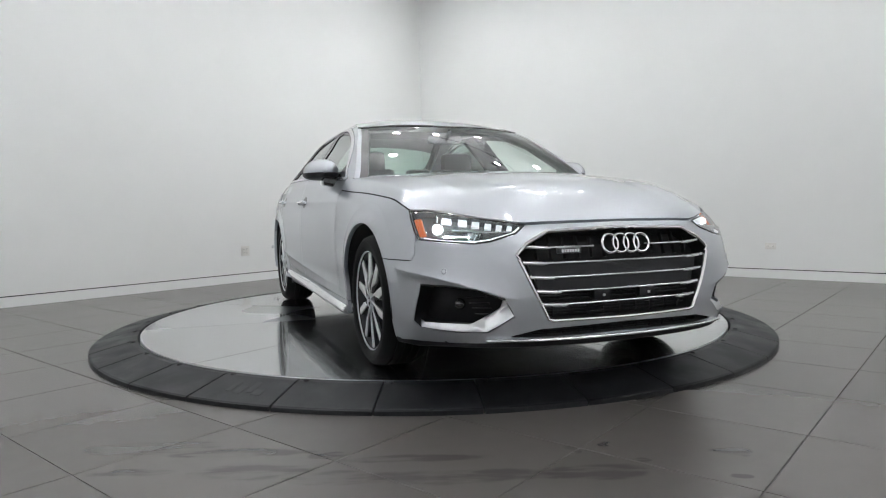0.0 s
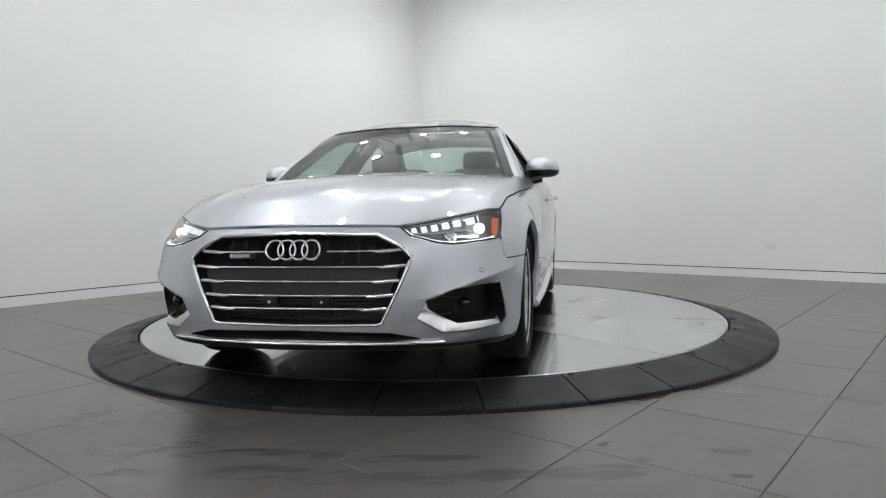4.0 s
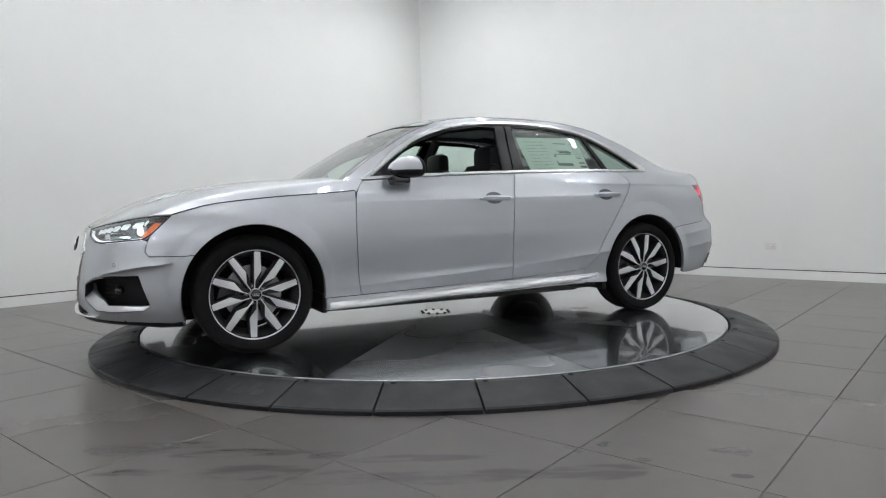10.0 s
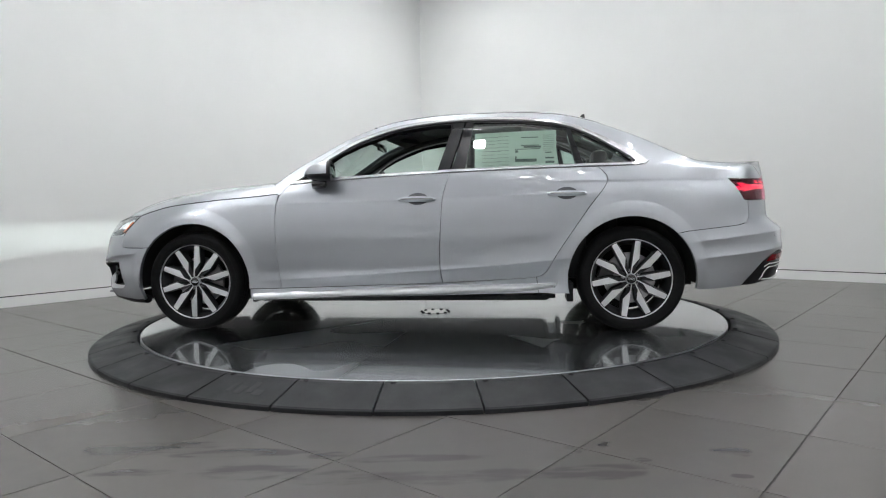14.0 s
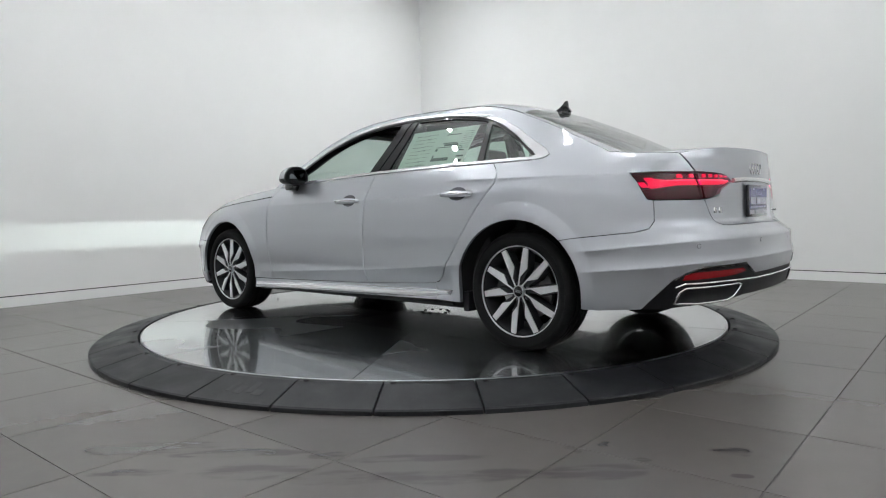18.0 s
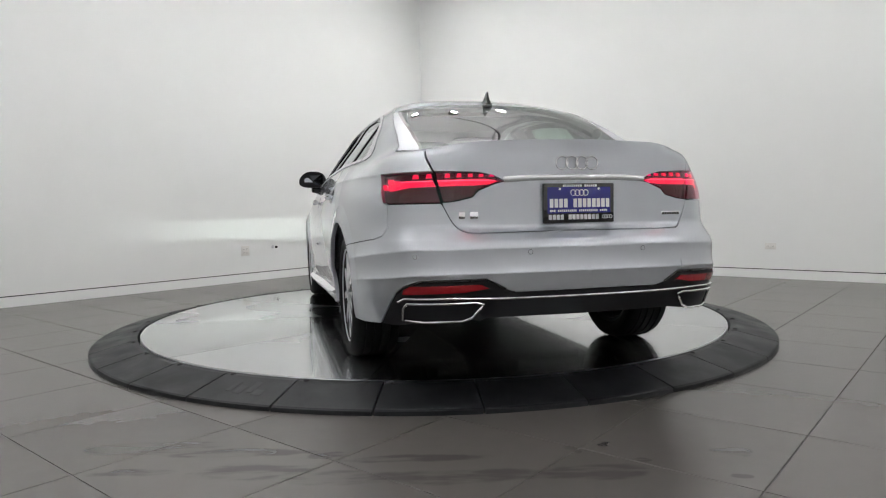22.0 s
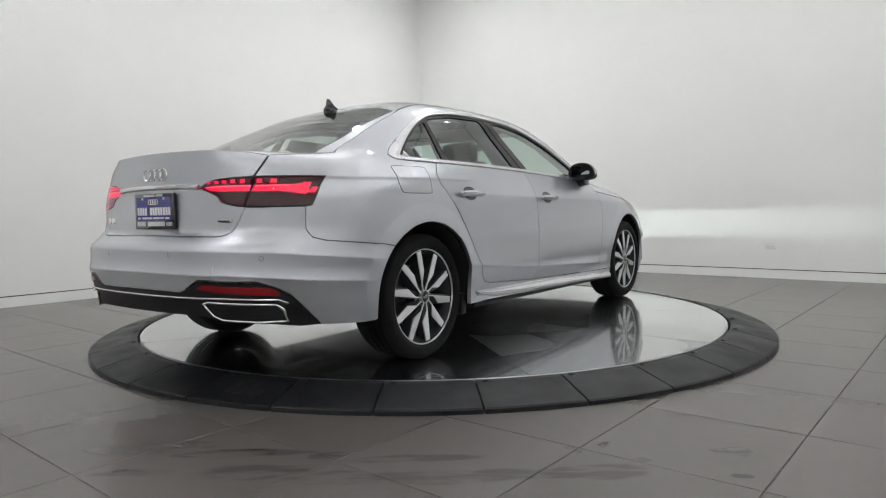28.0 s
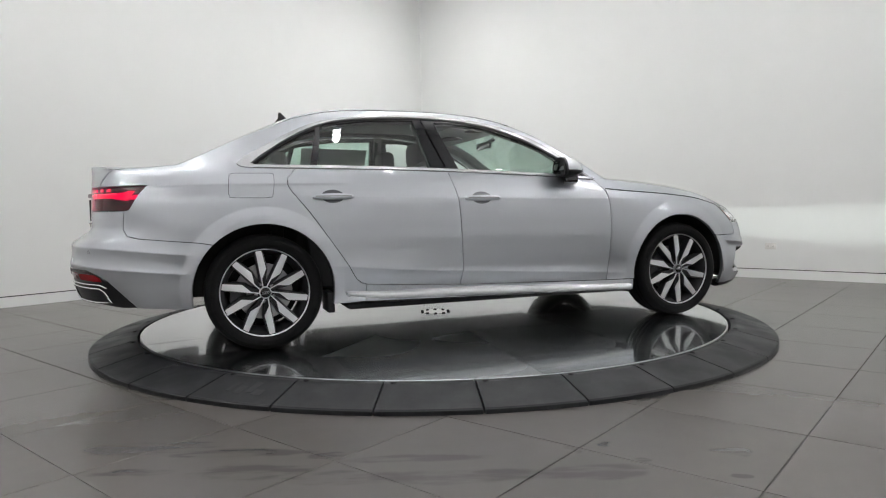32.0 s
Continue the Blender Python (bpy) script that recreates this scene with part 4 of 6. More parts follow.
    for sd in (1, -1):
        part("intake_blade", skin_mesh("intake_blade", bv, bt, ledge, ledge_n, 0.0, 0.012, sd < 0), M_SATIN, car, "bright silver blade in the bumper intake")
    both("intake_edge", lambda: tube(skin_line([f(0.545, 0.405), f(0.648, 0.443), f(0.74, 0.458), s(1.987, 0.456)], -0.004), 0.006, 8), M_GLOSSBLACK)
    ball = W(*f(0.72, 0.375)) - WN(*f(0.72, 0.375)) * 0.07
    def knob():
        bm = bmesh.new()
        bmesh.ops.create_uvsphere(bm, u_segments=16, v_segments=10, radius=0.024)
        bmesh.ops.translate(bm, verts=bm.verts, vec=ball)
        return bm
    both("intake_sensor", knob, M_GLOSSBLACK, label="round black sensor")
    for k in range(4):
        z = 0.32 + 0.027 * k
        both("intake_slat", lambda: tube([tuple(W(*q) - WN(*q) * 0.078) for q in [f(0.58 + 0.02 * i + 0.012 * k, z) for i in range(5)]], 0.005, 6), M_BLACK)
    cap = [f(-0.533, 0.502), f(-0.47, 0.506), f(-0.452, 0.478), f(-0.448, 0.450), f(-0.505, 0.448), f(-0.525, 0.470)]
    part("tow_cap", skin_mesh("tow_cap", *tess(dense(cap, 0.02), (), 0.02), W, WN, 0.0018, 0.003), M_PAINT, car)
    # parking sensors
    for q in (f(0.749, 0.517), f(0.3, 0.48)):
        if q[1] > 0.5:
            sensor(q)
    # headlights
    shell("headlight_bowl", HEAD_LOW + HEAD_TOP, M_BOWL, car, off=-0.055, gap=-0.004, thick=-0.052, label="dark inside of a headlight")
    shell("headlight_lens", HEAD_LOW + HEAD_TOP, M_LENS, car, off=0.0, thick=0.0, gap=0.002, label="clear headlight cover")
    both("headlight_rim", lambda: ring_bar(skin_line(inset(dense(HEAD_LOW + HEAD_TOP, 0.03), 0.003) , 0.0, 0.05), 0.004), M_GLOSSBLACK)
    # light guide along the lower edge, and the bright teeth along the upper edge
    both("light_guide", lambda: tube(skin_line([f(0.452, 0.694), f(0.486, 0.669), f(0.585, 0.644), f(0.64, 0.637), f(0.744, 0.643), s(1.965, 0.652)], -0.014), 0.0058, 8), M_WHITEGLOW, label="glowing daytime light strip")
    for k, (y, z) in enumerate(((0.485, 0.700), (0.525, 0.706), (0.565, 0.713), (0.607, 0.722), (0.65, 0.731), (0.70, 0.738))):
        w = 0.013 + 0.0010 * k
        tooth = [f(y - w, z + 0.012), f(y - w + 0.011, z - 0.010), f(y + w + 0.005, z - 0.008), f(y + w - 0.008, z + 0.016)]
        shell("light_tooth", tooth, M_TOOTH, car, off=-0.030, gap=0.0, thick=0.01, grid=0.02, label="glowing daytime light block")
    top = [f(0.722, 0.756), f(0.735, 0.734), s(1.955, 0.738), s(1.935, 0.760)]
    shell("light_tooth", top, M_TOOTH, car, off=-0.026, gap=0.0, thick=0.01, grid=0.02)
    shell("divider", [f(0.47, 0.690), f(0.56, 0.690), f(0.70, 0.702), f(0.70, 0.694), f(0.56, 0.682), f(0.47, 0.684)], M_REFLECTOR, car, off=-0.03, gap=0.0, thick=0.01)
    lens_c = W(*f(0.705, 0.700)) - WN(*f(0.705, 0.700)) * 0.03
    glass_c = W(*f(0.742, 0.704)) - WN(*f(0.742, 0.704)) * 0.035
    def projector():
        bm = lathe([(0.0005, 0.009), (0.012, 0.007), (0.020, 0.0), (0.024, -0.02)], 24, "x")
        bmesh.ops.translate(bm, verts=bm.verts, vec=glass_c)
        return bm
    both("low_beam_lens", projector, M_BEAM, label="glowing low beam lens")
    bx, by, bz = lens_c[0] - 0.004, lens_c[1], 0.656
    def plate(z0, z1, drop):
        bm = bmesh.new()
        v = [bm.verts.new(q) for q in ((bx - 0.004, by - 0.034, z0), (bx - 0.004, by + 0.034, z0), (bx + 0.045, by + 0.045, z0 - drop), (bx + 0.045, by - 0.045, z0 - drop))]
        w = [bm.verts.new(q.co + Vector((0, 0, z1))) for q in v]
        bm.faces.new(v)
        bm.faces.new(w[::-1])
        for k in range(4):
            bm.faces.new((v[k], w[k], w[(k + 1) % 4], v[(k + 1) % 4]))
        return bm
    both("beam_shield", lambda: plate(bz, 0.003, -0.0005), M_DARK)
    both("beam_tray", lambda: plate(bz - 0.0018, -0.003, 0.0042), M_DARK)
    def slit():
        bm = bmesh.new()
        bm.faces.new([bm.verts.new(q) for q in ((bx, by - 0.028, bz - 0.0016), (bx, by + 0.028, bz - 0.0016), (bx, by + 0.028, bz - 0.0001), (bx, by - 0.028, bz - 0.0001))])
        return bm
    both("beam_source", slit, M_SLIT, label="bright low beam source")
    both("beam_back", lambda: block(bx - 0.006, by - 0.034, bz - 0.005, bx - 0.003, by + 0.034, bz + 0.003), M_DARK)
    box_c = W(*f(0.63, 0.668)) - WN(*f(0.63, 0.668)) * 0.035
    def side_box():
        bm = block(-0.015, -0.05, -0.022, 0.015, 0.03, 0.022, bevel=0.006)
        bmesh.ops.rotate(bm, verts=bm.verts, cent=(0, 0, 0), matrix=Matrix.Rotation(radians(-28), 3, "Z"))
        bmesh.ops.translate(bm, verts=bm.verts, vec=box_c)
        return bm
    both("lamp_module", side_box, M_REFLECTOR)
    amber = [s(1.968, 0.664), s(1.945, 0.658), s(1.927, 0.675), s(1.868, 0.730), s(1.900, 0.733)]
    shell("turn_signal", amber, M_AMBERGLOW, car, off=-0.007, gap=0.0, thick=0.01, grid=0.03, label="amber side marker")


def sensor(q, sides=(1, -1)):
    """A flush parking sensor with a fine dark ring."""
    c0, n0 = Vector(W(*q)), Vector(WN(*q))
    for sd in sides:
        bm = lathe([(0.0005, 0.0015), (0.0088, 0.0015), (0.0090, -0.004), (0.0105, -0.004), (0.0108, 0.0012), (0.0125, 0.0005), (0.0126, -0.006)], 20, "z")
        n1, c1 = Vector((n0.x, sd * n0.y, n0.z)), Vector((c0.x, sd * c0.y, c0.z))
        bmesh.ops.transform(bm, matrix=Matrix.Translation(c1) @ n1.to_track_quat("Z", "Y").to_matrix().to_4x4(), verts=bm.verts)
        ob = part("parking_sensor", bm, M_PAINT, car)
        bm = lathe([(0.0089, 0.0017), (0.0107, 0.0017), (0.0107, -0.003), (0.0089, -0.003)], 20, "z", True)
        bmesh.ops.transform(bm, matrix=Matrix.Translation(c1) @ n1.to_track_quat("Z", "Y").to_matrix().to_4x4(), verts=bm.verts)
        part("sensor_ring", bm, M_GREYPLASTIC, ob)


build_front()


def build_hood():
    edge = [tuple(W(*q)) for q in (f(0.0, 0.714), f(0.18, 0.713), f(0.34, 0.711), f(0.43, 0.708), f(0.48, 0.715), f(0.58, 0.732), f(0.69, 0.758), s(1.90, 0.770), s(1.815, 0.772))]
    seam = [tuple(W(*s(x, z + 0.003)) + np.array((0.003, 0, 0))) for x, z in HOOD_SEAM]
    cowl = smooth_line([(1.05, 0.0, 0.991), (1.02, 0.35, 0.986), (0.94, 0.62, 0.971), tuple(W(*s(0.868, 0.957)) + np.array((0.003, 0, 0)))], 0.05) + [seam[-1]]
    right = [(p[0], -p[1], p[2]) for p in seam]
    coons("hood", mirror_line(edge), mirror_line(cowl), right, seam, M_PAINT, car, 101, 49, extra=hood_lines, even=2)
    # dark line laid over the hood seam, in place of the gap's shade
    both("hood_seal", lambda: tube([tuple(W(*s(x, z + 0.0015)) - WN(*s(x, z)) * 0.0005) for x, z in HOOD_SEAM], 0.0032, 6), M_DARK)


def hood_lines(sv, tv, G):
    """The hood's high middle, and two raised lines that run back from the headlights."""
    a = abs(sv - 0.5) * 2
    mid = G.shape[1] // 2
    want = np.interp(-G[:, mid, 0], [-2.23, -2.17, -2.08, -1.95, -1.78, -1.59, -1.365, -1.17, -1.05], [0.713, 0.749, 0.800, 0.863, 0.913, 0.949, 0.975, 0.986, 0.991])
    k = np.ones(7) / 7
    lift = want - G[:, mid, 2]
    lift = np.concatenate([lift[:3], np.convolve(lift, k, "same")[3:-3], lift[-3:]])
    return lift[:, None] * (1 - a ** 2.2) + 0.007 * np.exp(-abs(a - 0.60 - 0.12 * tv) / 0.09) * np.clip(tv * 6, 0, 1)


build_hood()


LID_CORNER = smooth_line([(0.43, 0.6695), (0.485, 0.672), (0.513, 0.684), (0.535, 0.708), (0.556, 0.745), (0.573, 0.782)], 0.012)


def build_rear():
    face = [r(0, 0.6725), r(0.3, 0.6705), *[r(*q) for q in LID_CORNER], r(0.578, 0.797), r(0.522, 0.802), r(0.453, 0.818), r(0.429, 0.845), r(0.36, 0.872), r(0.318, 0.882), r(0.36, 0.905), r(0.421, 0.92), r(0.602, 0.929), r(0.612, 1.022), r(0.5, 1.042), r(0.4, 1.049), r(0.2, 1.054), r(0, 1.056)]
    lid = shell("trunk_lid", face + over_back(face[-2:0:-1]), M_PAINT, car, sides=(1,))[0]
    up = [s(-1.74, 0.614), s(-2.05, 0.645), s(-2.105, 0.66), s(-2.123, 0.695), s(-2.121, 0.745)] + TAIL_LOW[1:] + [r(*q) for q in LID_CORNER[::-1]] + [r(0.3, 0.6705), r(0.0, 0.6725)]
    low = [s(-1.80, 0.26), s(-1.87, 0.259), s(-2.07, 0.275), s(-2.215, 0.424), r(0.735, 0.452), r(0.685, 0.475), r(0.437, 0.483), r(0.40, 0.468), r(0.36, 0.443), r(0.317, 0.430), r(0, 0.432)]
    arch = arc(-WHEEL_X, 134, 189, n=14)
    half = arch[::-1] + up
    ring = half + over_back(half[-2::-1]) + over_back(low) + low[-2::-1]
    shell("rear_bumper", ring, M_PAINT, car, sides=(1,))
    bot = [s(-2.07, 0.275), r(0.76, 0.272), r(0.70, 0.285), r(0.52, 0.308), r(0.40, 0.325), r(0, 0.325)]
    dif = low[2:] + over_back(low[-2:1:-1]) + over_back(bot[1:]) + bot[-2:0:-1]
    shell("rear_diffuser", dif, M_BLACK, car, sides=(1,), off=-0.004, thick=0.05, label="matt black rear diffuser")
    strip = [r(0.755, 0.385), r(0.735, 0.402), r(0.56, 0.410), r(0.3, 0.408), r(0, 0.408)]
    part("diffuser_strip", tube(skin_line(strip + over_back(strip[-2::-1]), 0.004, 0.03), 0.0055, 8), M_CHROME, car, "thin chrome strip across the diffuser")
    # reflectors
    ref = [r(0.427, 0.449), r(0.46, 0.466), r(0.72, 0.455), r(0.742, 0.440), r(0.745, 0.418), r(0.52, 0.434)]
    shell("rear_reflector", ref, M_RED, car, off=0.001, gap=0.0, label="red rear reflector")
    edge = [r(0.36, 0.446), r(0.437, 0.488), r(0.685, 0.480), r(0.742, 0.452), s(-2.218, 0.42)]
    both("diffuser_edge", lambda: tube(skin_line(edge, 0.0), 0.004, 6), M_GLOSSBLACK)
    # tailpipe trims
    pipe = [r(0.445, 0.383), r(0.475, 0.392), r(0.725, 0.380), r(0.738, 0.36), r(0.735, 0.305), r(0.66, 0.303), r(0.52, 0.314), r(0.485, 0.330)]
    recess("tailpipe_bowl", pipe, 0.05, M_GLOSSBLACK, car)
    both("tailpipe_trim", lambda: ring_bar(skin_line(pipe + pipe[:1], 0.002)[:-1], 0.0058), M_CHROME, label="chrome tailpipe surround")
    fin = [r(0.655, 0.302), r(0.735, 0.303), r(0.739, 0.36), r(0.725, 0.381), r(0.70, 0.381)]
    shell("tailpipe_cheek", fin, M_SATIN, car, off=-0.006, gap=0.0, thick=0.02, label="satin metal tailpipe cheek")
    for q in (r(0.255, 0.592), r(0.70, 0.578)):
        sensor(q)
    tow = [r(-0.456, 0.540), r(-0.512, 0.540), r(-0.512, 0.493), r(-0.456, 0.493)]
    part("tow_cap", skin_mesh("tow_cap", *tess(dense(tow, 0.02), (), 0.02), W, WN, 0.0022, 0.003), M_PAINT, car)
    # deck
    seam = [tuple(W(*s(x, z + 0.002))) for x, z in DECK_SEAM[:-1]] + [tuple(W(*r(0.614, 1.024)))]
    lip = [tuple(W(*q)) for q in (r(0, 1.057), r(0.1, 1.0565), r(0.2, 1.055), r(0.3, 1.053), r(0.4, 1.050), r(0.5, 1.043), r(0.57, 1.031))] + [seam[-1]]
    base = [(-1.935, 0, 1.055), (-1.915, 0.35, 1.056), seam[0]]
    flip = [(p[0], -p[1], p[2]) for p in seam]
    coons("trunk_deck", mirror_line(smooth_line(base, 0.05)), mirror_line(smooth_line(lip, 0.03)), flip, seam, M_PAINT, car, 45, 25, bulge=0.004, even=10)
    # chrome strip over the plate
    st = [r(0.325, 0.888), r(0.2, 0.895), r(0, 0.897)]
    part("trunk_strip", tube(skin_line(st + over_back(st[-2::-1]), 0.007, 0.03), 0.013, 10, 0.8), M_SILVERTRIM, car, "bright chrome strip across the trunk lid")
    build_tail_lights()
    build_plate()
    emblem = new("emblem")
    emblem.parent = car
    for k in range(4):
        y = (k - 1.5) * 0.046 - 0.003
        q = W(*r(0.01, 0.957))
        pts = [Vector((q[0] - 0.006, y + 0.0275 * math.cos(a), 0.957 + 0.0275 * math.sin(a))) for a in [2 * math.pi * i / 36 for i in range(36)]]
        part("ring", tube(pts, 0.0032, 8, 1.0, True, up=(1, 0, 0.1)), M_CHROME, emblem, "chrome ring of the badge")
    q = W(*r(0.475, 0.735))
    for k, (a, b) in enumerate(((0.514, 0.486), (0.468, 0.432))):
        x = W(*r(a, 0.742))[0]
        part("letter_bar", block(x - 0.006, b, 0.728, x + 0.008, a, 0.757, bevel=0.002), M_CHROME, car, "small chrome model letter")
    x = W(*r(0.475, 0.736))[0]
    bdg = part("badge", block(x - 0.007, -0.522, 0.728, x + 0.015, -0.429, 0.744, bevel=0.002), M_CHROME, car, "small chrome badge with an unreadable word")
    for k in range(7):
        part("letter_bar", block(x - 0.0082, -0.518 + 0.0125 * k, 0.732, x - 0.006, -0.509 + 0.0125 * k, 0.740), M_BLACK, bdg)


def build_tail_lights():
    outer = [r(0.609, 0.927), r(0.749, 0.929), s(-2.003, 0.928), s(-2.04, 0.887), s(-2.09, 0.802), s(-2.115, 0.797), r(0.66, 0.796), r(0.583, 0.796), r(0.595, 0.85)]
    inner = [r(0.32, 0.882), r(0.36, 0.902), r(0.421, 0.917), r(0.599, 0.926), r(0.586, 0.85), r(0.572, 0.797), r(0.522, 0.804), r(0.453, 0.82), r(0.431, 0.847), r(0.36, 0.874)]
    for name, out in (("tail_light", outer), ("trunk_tail_light", inner)):
        shell(name, out, M_REDDARK, car, off=-0.016, gap=0.003, thick=0.02, label="dark red tail light housing")
        shell("lens_cover", out, M_REDCOVER, car, off=0.001, gap=0.002, thick=0.0, label="clear red lens cover")
    bar_o = [r(0.612, 0.893), r(0.72, 0.893), r(0.748, 0.900), r(0.762, 0.90), s(-2.09, 0.865), s(-2.105, 0.853), r(0.70, 0.867), r(0.60, 0.867)]
    bar_i = [r(0.345, 0.884), r(0.40, 0.894), r(0.592, 0.893), r(0.586, 0.867), r(0.44, 0.867), r(0.38, 0.871)]
    for b in (bar_o, bar_i):
        shell("glow_bar", b, M_REDGLOW, car, off=-0.008, gap=0.0, thick=0.008, grid=0.03, label="glowing red light bar")
    both("light_line", lambda: tube(skin_line([r(0.722, 0.889), r(0.612, 0.888)], -0.004), 0.0022, 6), M_PINKGLOW, label="thin bright light line")
    both("light_line", lambda: tube(skin_line([r(0.592, 0.888), r(0.46, 0.888), r(0.36, 0.886)], -0.004), 0.0022, 6), M_PINKGLOW)
    for k, y in enumerate((0.372, 0.415, 0.46, 0.506, 0.553, 0.625, 0.674)):
        h = min(0.004 + 0.0022 * k, 0.011)
        t = [r(y - 0.011, 0.903), r(y + 0.010, 0.903), r(y + 0.006, 0.908 + h), r(y - 0.010, 0.908 + h)]
        shell("glow_block", t, M_REDGLOW, car, off=-0.006, gap=0.0, thick=0.008, grid=0.03)
    for k in range(3):
        a = [s(-2.10 + 0.03 * k, 0.905 - 0.022 * k), s(-2.065 + 0.02 * k, 0.905 - 0.022 * k), s(-2.085 + 0.02 * k, 0.88 - 0.02 * k), s(-2.125 + 0.03 * k, 0.88 - 0.02 * k)]
        shell("glow_block", a, M_REDGLOW, car, off=-0.006, gap=0.0, thick=0.008, grid=0.03)


def build_plate():
    x = -2.353
    tilt = Matrix.Translation((x, -0.005, 0.786))
    plate = part("number_plate", block(-0.012, -0.164, -0.084, 0.004, 0.164, 0.084, bevel=0.004), M_GLOSSBLACK, car, "dealer plate in a black frame, blue with white print")
    plate.matrix_basis = tilt
    part("blue_field", block(-0.0135, -0.146, -0.042, -0.0105, 0.146, 0.068), M_PLATEBLUE, plate, "blue plate field")
    def words(y0, y1, z0, z1, n, width):
        step = (y1 - y0) / n
        for k in range(n):
            if (k * 7 + n) % 11 == 3:
                continue
            part("print_bar", block(-0.0145, y0 + step * k, z0, -0.0125, y0 + step * (k + width), z1), M_PRINT, plate)
    words(-0.140, 0.142, -0.018, 0.019, 13, 0.74)
    words(-0.128, 0.138, -0.036, -0.027, 30, 0.66)
    words(-0.09, 0.146, -0.069, -0.048, 13, 0.74)
    words(-0.08, 0.08, 0.069, 0.078, 16, 0.6)
    for k in range(4):
        c0 = Vector((-0.0145, (k - 1.5) * 0.019, 0.044))
        part("print_ring", tube([c0 + Vector((0, 0.012 * math.cos(a), 0.012 * math.sin(a))) for a in [2 * math.pi * i / 20 for i in range(20)]], 0.0015, 5, 1.0, True, up=(1, 0, 0.1)), M_PRINT, plate)
        c0 = Vector((-0.0145, -0.146 + k * 0.011, -0.059))
        part("print_ring", tube([c0 + Vector((0, 0.007 * math.cos(a), 0.007 * math.sin(a))) for a in [2 * math.pi * i / 16 for i in range(16)]], 0.0012, 5, 1.0, True, up=(1, 0, 0.1)), M_PRINT, plate)
    for y in (-0.09, 0.09):
        bm = lathe([(0.0005, -0.016), (0.005, -0.016), (0.006, -0.01)], 12, "x")
        bmesh.ops.translate(bm, verts=bm.verts, vec=(0, y, 0.06))
        part("screw", bm, M_SATIN, plate)


build_rear()


def build_top():
    rail = [np.array(W(*s(x, z))) for x, z in RAIL]
    wind = [tuple(p) for p in rail if p[0] >= 0.19]
    roof = [wind[-1]] + [tuple(p) for p in rail if -1.27 <= p[0] < 0.19]
    back = [roof[-1]] + [tuple(p) for p in rail if p[0] < -1.27]
    flip = lambda L: [(p[0], -p[1], p[2]) for p in L]
    head = smooth_line([(wind[-1][0] + 0.085, 0, wind[-1][2] + 0.018), (wind[-1][0] + 0.072, 0.3, wind[-1][2] + 0.017), wind[-1]], 0.04)
    cowl = smooth_line([(0.985, 0.0, 0.955), (0.962, 0.4, 0.955), wind[0]], 0.04)
    rear = smooth_line([(-1.185, 0, 1.384), (-1.20, 0.28, 1.371), (-1.228, 0.46, 1.347), roof[-1]], 0.04)
    low = smooth_line([(-1.93, 0, 1.052), (-1.91, 0.35, 1.053), back[-1]], 0.04)
    def pane(name, front, end, side, strips, **more):
        """A glazed patch: painted pillar edge, black glass border, clear glass."""
        (p0, p1), (b0, b1) = strips
        edges = (mirror_line(front), mirror_line(end), flip(side), side)
        coons(name, *edges, M_PANE, car, thick=0, cut=(b0, 1 - b0, b1, 1 - b1), **more)
        more.pop("label")
        for q in (lambda a, b: (a, b), lambda a, b: (1 - b, 1 - a)):
            coons("pillar_edge", *edges, M_PAINT, car, thick=0, cut=(*q(0.0, p0), *q(0.0, p1)), **more)
            coons("glass_border", *edges, M_GLOSSBLACK, car, thick=0, cut=(*q(p0, b0), *q(p1, b1)), **more)
    pane("windscreen", cowl, head, wind, ((0.018, 0.018), (0.046, 0.056)), label="clear windscreen", even=60)
    coons("roof", mirror_line(head), mirror_line(rear), flip(roof), roof, M_PAINT, car, bulge=0.006, even=25)
    coons("headliner", mirror_line(head), mirror_line(rear), flip(roof), roof, M_LINER, car, off=-0.045, thick=0, bulge=0.006)
    pane("rear_window", rear, low, back, ((0.022, 0.075), (0.034, 0.088)), label="rear window", bulge=-0.004, even=60)
    for nm, line in (("roof_seam", roof),):
        both(nm, lambda: tube([(p[0], p[1] - 0.004, p[2] + 0.001) for p in line], 0.003, 6), M_GLOSSBLACK)
    part("header_band", tube([(p[0] + 0.012, p[1], p[2] - 0.006) for p in mirror_line(head)], 0.008, 6, 2.0), M_GLOSSBLACK, car)
    part("cowl_panel", tube([(p[0] + 0.01, p[1], p[2] - 0.065) for p in mirror_line([q for q in cowl if q[1] < 0.55])], 0.018, 8, 1.5), M_BLACK, car)
    # antenna fin
    bm = bmesh.new()
    prof = [(-1.10, 0.0, 0.003), (-1.12, 0.012, 0.012), (-1.16, 0.032, 0.010), (-1.195, 0.070, 0.004), (-1.212, 0.071, 0.003), (-1.216, 0.03, 0.009), (-1.23, 0.012, 0.012), (-1.24, 0.0, 0.008)]
    z0 = 1.384
    L_ = [bm.verts.new((x, w, z0 + h)) for x, h, w in prof]
    R_ = [bm.verts.new((x, -w, z0 + h)) for x, h, w in prof]
    B_ = [bm.verts.new((x, 0, z0 - 0.01)) for x, h, w in prof]
    for i in range(len(prof) - 1):
        bm.faces.new((L_[i], L_[i + 1], R_[i + 1], R_[i]))
    bm.faces.new(L_)
    bm.faces.new(R_[::-1])
    part("antenna_fin", bm, M_GLOSSBLACK, car, "black shark fin antenna")
    part("antenna_base", block(-1.225, -0.024, z0 - 0.02, -1.09, 0.024, z0 + 0.006, bevel=0.006), M_GLOSSBLACK, car)


